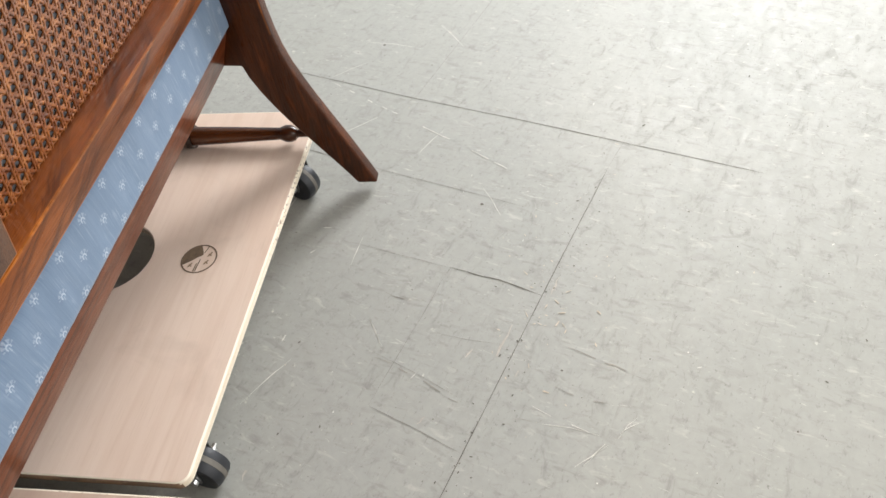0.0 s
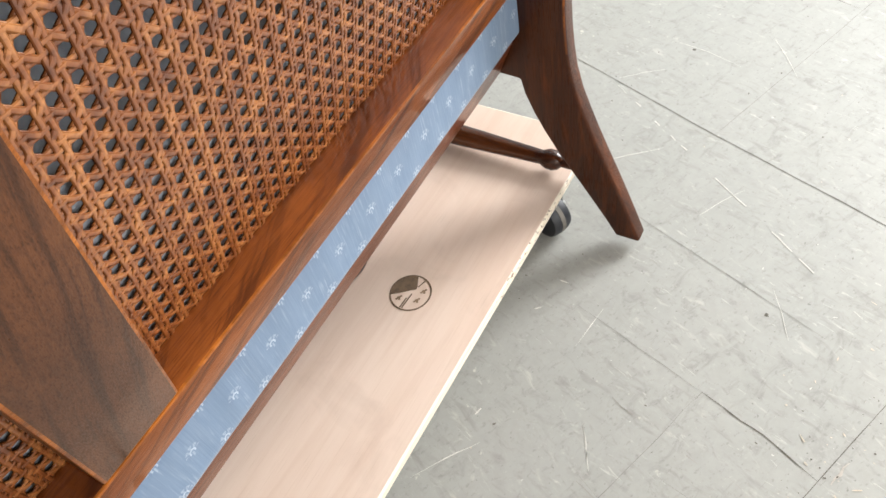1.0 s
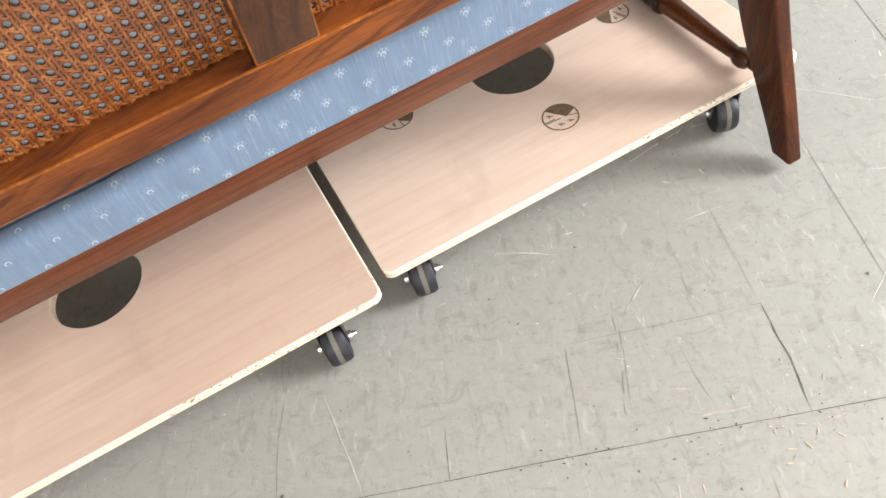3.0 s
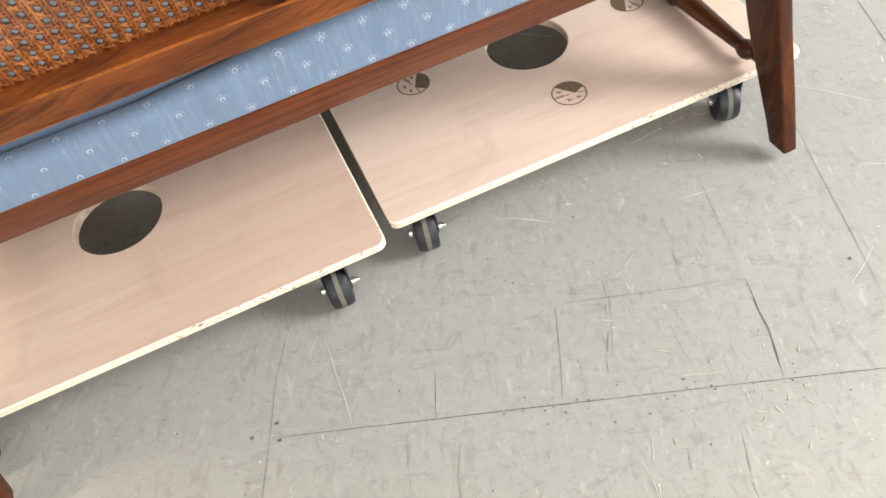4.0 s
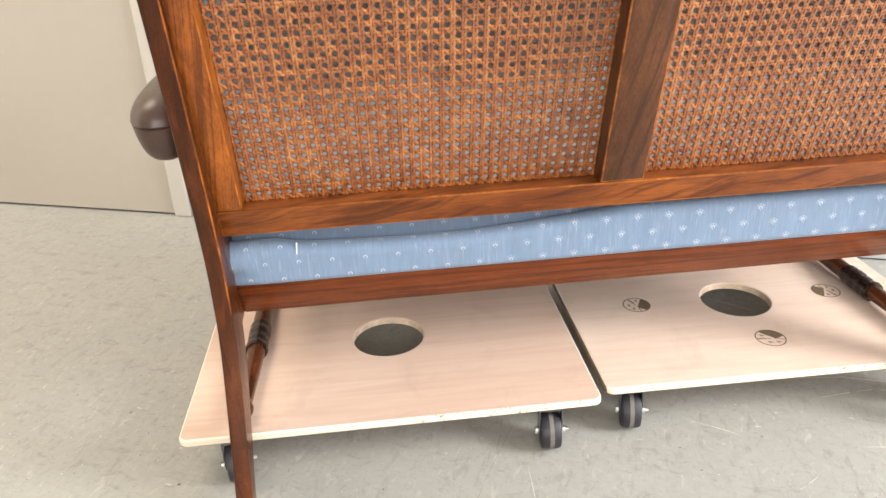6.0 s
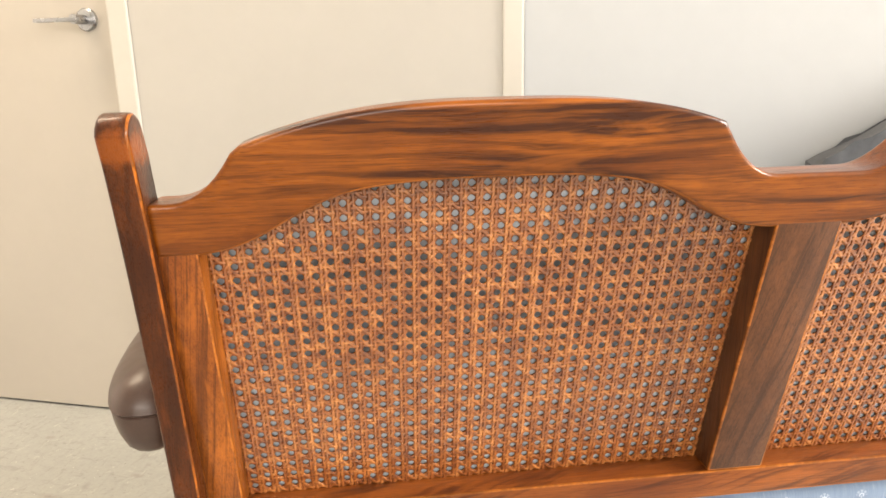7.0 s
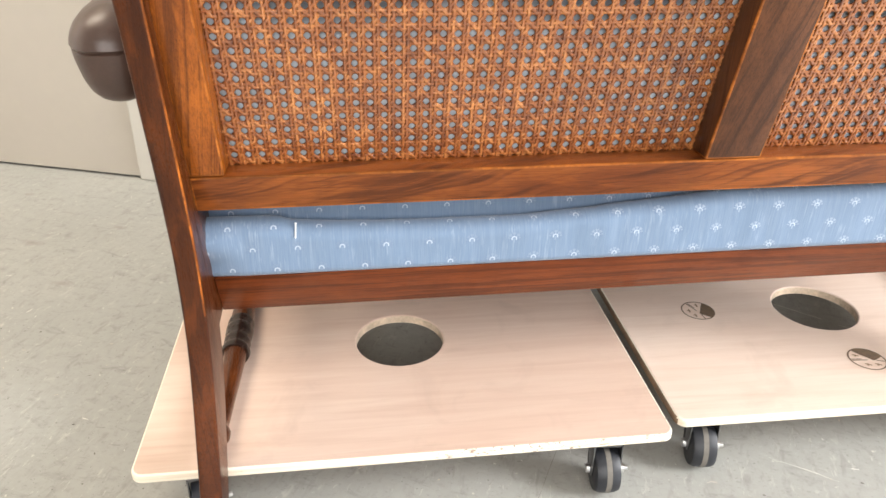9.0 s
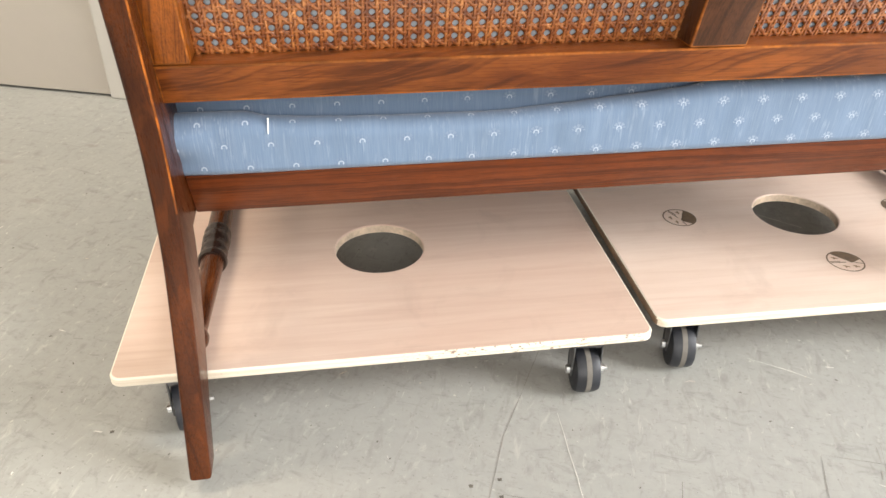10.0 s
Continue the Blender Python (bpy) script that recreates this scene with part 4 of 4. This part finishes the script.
def deck_mesh(stained=False):
    """A plywood board with rounded corners and edges and a round hole cut through its middle. stained puts the shade
    between the decks into its left edge's colour.
    """
    outer = round_rect(DECK_W, DECK_D, 0.014, 8)
    n = len(outer)
    hole_r, top, low, e = 0.0600, 0.0870, 0.0870 - DECK_T, 0.0026
    bm = bmesh.new()
    seg = 72

    def ring(points, z):
        return [bm.verts.new((x, y, z)) for x, y in points]

    inset = round_rect(DECK_W - 2 * e, DECK_D - 2 * e, 0.012, 8)
    circle = [(hole_r * math.cos(2 * math.pi * k / seg), hole_r * math.sin(2 * math.pi * k / seg)) for k in range(seg)]
    wide = [(x * (1 + 0.0015 / hole_r), y * (1 + 0.0015 / hole_r)) for x, y in circle]

    def band(a, b, mat):
        for i in range(len(a)):
            f = bm.faces.new((a[i], a[(i + 1) % len(a)], b[(i + 1) % len(b)], b[i]))
            f.material_index = mat

    t_in, t_mid = ring(inset, top), ring(outer, top - e)
    b_mid, b_in = ring(outer, low + e), ring(inset, low)
    soft = ring(round_rect(DECK_W - 0.8 * e, DECK_D - 0.8 * e, 0.0135, 8), top - 0.28 * e)
    band(t_in, soft, 1)
    band(soft, t_mid, 1)
    band(t_mid, b_mid, 1)
    band(b_mid, b_in, 1)
    h_top, h_lip, h_low = ring(wide, top), ring(circle, top - 0.0015), ring(circle, low)
    band(h_top, h_lip, 0)
    band(h_lip, h_low, 2)
    for loop_a, loop_b in ((t_in, h_top), (b_in, h_low)):
        edges = []
        for loop in (loop_a, loop_b):
            for i in range(len(loop)):
                v, w = loop[i], loop[(i + 1) % len(loop)]
                edges.append(bm.edges.get((v, w)) or bm.edges.new((v, w)))
        bmesh.ops.triangle_fill(bm, use_beauty=True, edges=edges)
    if stained:
        for f in bm.faces:
            if f.material_index == 1 and f.calc_center_median().x < -DECK_W / 2 + 0.002 and f.calc_center_median().z < top - 0.3 * e:
                f.material_index = 3
    return bm


def brand_mark(x, y, turn, parent):
    """A round burnt mark: a ring, a filled upper slope and a few strokes inside it."""
    bm = bmesh.new()
    z, r0, r1, n = 0.0874, 0.0203, 0.0221, 48
    inner = [bm.verts.new((r0 * math.cos(2 * math.pi * k / n), r0 * math.sin(2 * math.pi * k / n), z)) for k in range(n)]
    outer = [bm.verts.new((r1 * math.cos(2 * math.pi * k / n), r1 * math.sin(2 * math.pi * k / n), z)) for k in range(n)]
    for k in range(n):
        bm.faces.new((inner[k], inner[(k + 1) % n], outer[(k + 1) % n], outer[k]))
    slope = [(0.0203 * math.cos(radians(a)), 0.0203 * math.sin(radians(a))) for a in range(62, 181, 7)]
    slope += [(-0.0080, 0.0022), (0.0, 0.0030), (0.0060, 0.0026), (0.0078, 0.0060)]
    bm.faces.new([bm.verts.new((px, py, z)) for px, py in slope])
    for px, py, length, width, a in ((0.0125, 0.0085, 0.010, 0.0013, 38), (-0.0085, -0.0105, 0.013, 0.0014, 52), (-0.0045, -0.0090, 0.019, 0.0014, 52)):
        c, s = math.cos(radians(a)), math.sin(radians(a))
        quad = [(px + c * u * length - s * v * width, py + s * u * length + c * v * width) for u, v in ((-0.5, -0.5), (0.5, -0.5), (0.5, 0.5), (-0.5, 0.5))]
        bm.faces.new([bm.verts.new((qx, qy, z)) for qx, qy in quad])
    for px, py in ((-0.0125, -0.0035), (0.0055, -0.0105), (0.0135, -0.0010)):
        for dx, dy, size in ((0, 0, 0.0022), (0.0026, 0.0012, 0.0015), (-0.0024, -0.0012, 0.0014), (0.0006, -0.0024, 0.0013)):
            f = bm.faces.new([bm.verts.new((px + dx + size * math.cos(k * 1.047), py + dy + 0.8 * size * math.sin(k * 1.047), z + (0.00005 if dx == 0 else 0.0001 if dx > 0.001 else 0.00015 if dx < 0 else 0.0002))) for k in range(6)])
            f.material_index = 1
    bmesh.ops.transform(bm, matrix=Matrix.Translation((x, y, 0)) @ pose(0, 0, 0, 0, 0, turn) @ Matrix.Diagonal((1.11, 1.11, 1, 1)), verts=bm.verts)
    return part("burnt_mark", bm, [BRAND_INK, BRAND_FAINT], parent, "round dark burnt mark on the plywood")


def caster(x, y, turn, parent):
    """A swivel caster: plate, fork, rubber wheel with a worn pale band, axle bolt and nut."""
    m = Matrix.Translation((x, y, 0)) @ pose(0, 0, 0, 0, 0, turn)
    plate_z = 0.0870 - DECK_T
    bm = box(-0.020, 0.020, -0.004, 0.036, plate_z - 0.003, plate_z, 0.001)
    box(-0.0174, 0.0174, -0.006, 0.022, plate_z - 0.009, plate_z - 0.003, 0.002, bm=bm)
    for sx in (-1, 1):
        a, b = sorted((sx * 0.0156, sx * 0.0174))
        cheek = prism([(-0.006, 0.022), (0.006, 0.022), (0.009, 0.042), (0.022, plate_z - 0.005), (-0.008, plate_z - 0.005), (-0.009, 0.034)], "x", a, b, 0.0005)
        tmp = bpy.data.meshes.new("tmp")
        cheek.to_mesh(tmp)
        cheek.free()
        bm.from_mesh(tmp)
        bpy.data.meshes.remove(tmp)
    bmesh.ops.transform(bm, matrix=m, verts=bm.verts)
    fork = part("caster", bm, FORK_STEEL, parent, "dull zinc-plated swivel caster", True)
    axle = m @ Matrix.Translation((0, 0, 0.0290)) @ pose(0, 0, 0, 0, 90)
    wheel = [(0.012, -0.0150), (0.021, -0.0150), (0.0262, -0.0138), (0.0281, -0.0092), (0.0287, -0.0022), (0.0287, 0.0022), (0.0281, 0.0092), (0.0262, 0.0138), (0.021, 0.0150), (0.012, 0.0150)]
    part("wheel", lathe(wheel, 36, axle), RUBBER, fork, "black rubber wheel", True)
    part("tread_band", lathe([(0.0281, -0.0034), (0.0289, -0.0030), (0.0289, 0.0030), (0.0281, 0.0034)], 36, axle), TREAD, fork, "worn pale band on the tread", True)
    part("axle_bolt", lathe([(0.0028, -0.0225), (0.0056, -0.0222), (0.0056, -0.0180), (0.0028, -0.0178), (0.0028, 0.0176), (0.0058, 0.0178), (0.0058, 0.0228), (0.0030, 0.0230), (0.0028, 0.0282)], 12, axle), STEEL, fork, "bright axle bolt and nut", False)


def dolly(m, marks, casters, label):
    root = thing("dolly", label, "dolly", "dollies under the settee")
    part("deck", deck_mesh(bool(marks)), [PLY if marks else PLY_PINK, PLY_EDGE, PLY_HOLE, PLY_SHADED], root, "pale plywood deck with a round hand hole")
    for x, y, turn in casters:
        caster(x, y, turn, root)
    for x, y, turn in marks:
        brand_mark(x, y, turn, root)
    root.matrix_basis = m
    return root


dolly(pose(-0.3180, 0.2010, 0, 0, 0, -0.35), (), ((-0.234, -0.210, 14), (0.2305, -0.211, -5), (-0.240, 0.180, 10), (0.238, 0.180, -15)), "pale plywood dolly on four black casters, partly under the settee")
dolly(pose(0.3080, 0.2150, 0, 0, 0, -0.9), ((-0.002, -0.1305, -55), (-0.1800, 0.007, -120), (0.1715, 0.001, 60), (0.0, 0.139, 150)),
      ((-0.2595, -0.204, -11), (0.206, -0.203, -21), (-0.240, 0.180, -20), (0.238, 0.180, -12)),
      "pale plywood dolly with round burnt marks, on four black casters")


# ---- by the wall ----
def grey_bundle():
    """A slanting bundle in dark grey cloth that leans against the wall."""
    bm = bmesh.new()
    nx, nz = 14, 10
    root = thing("cloth_bundle", "dark grey cloth bundle leaning against the wall", "bundle")
    bmesh.ops.create_grid(bm, x_segments=nx, y_segments=nz, size=0.5)
    ext = bmesh.ops.extrude_face_region(bm, geom=bm.faces[:])
    for v in [g for g in ext["geom"] if isinstance(g, bmesh.types.BMVert)]:
        v.co.z += 0.05
    for v in bm.verts:
        u, w, d = v.co.x + 0.5, v.co.y + 0.5, v.co.z
        top = 0.638 + 0.19 * u - 0.006 * math.sin(u * 7)
        z = 0.0 + top * w + 0.006 * noise.noise(Vector((u * 5, w * 5, d * 9)))
        v.co = Vector((0.195 + 0.30 * u, WALL_V - 0.065 + d + 0.012 * noise.noise(Vector((u * 4, w * 6, 2))), max(0.0, z)))
    soften(bm, 0.012, 2)
    bmesh.ops.transform(bm, matrix=ROOM, verts=bm.verts)
    part("cloth_cover", bm, GREY_CLOTH, root, "", True)


grey_bundle()
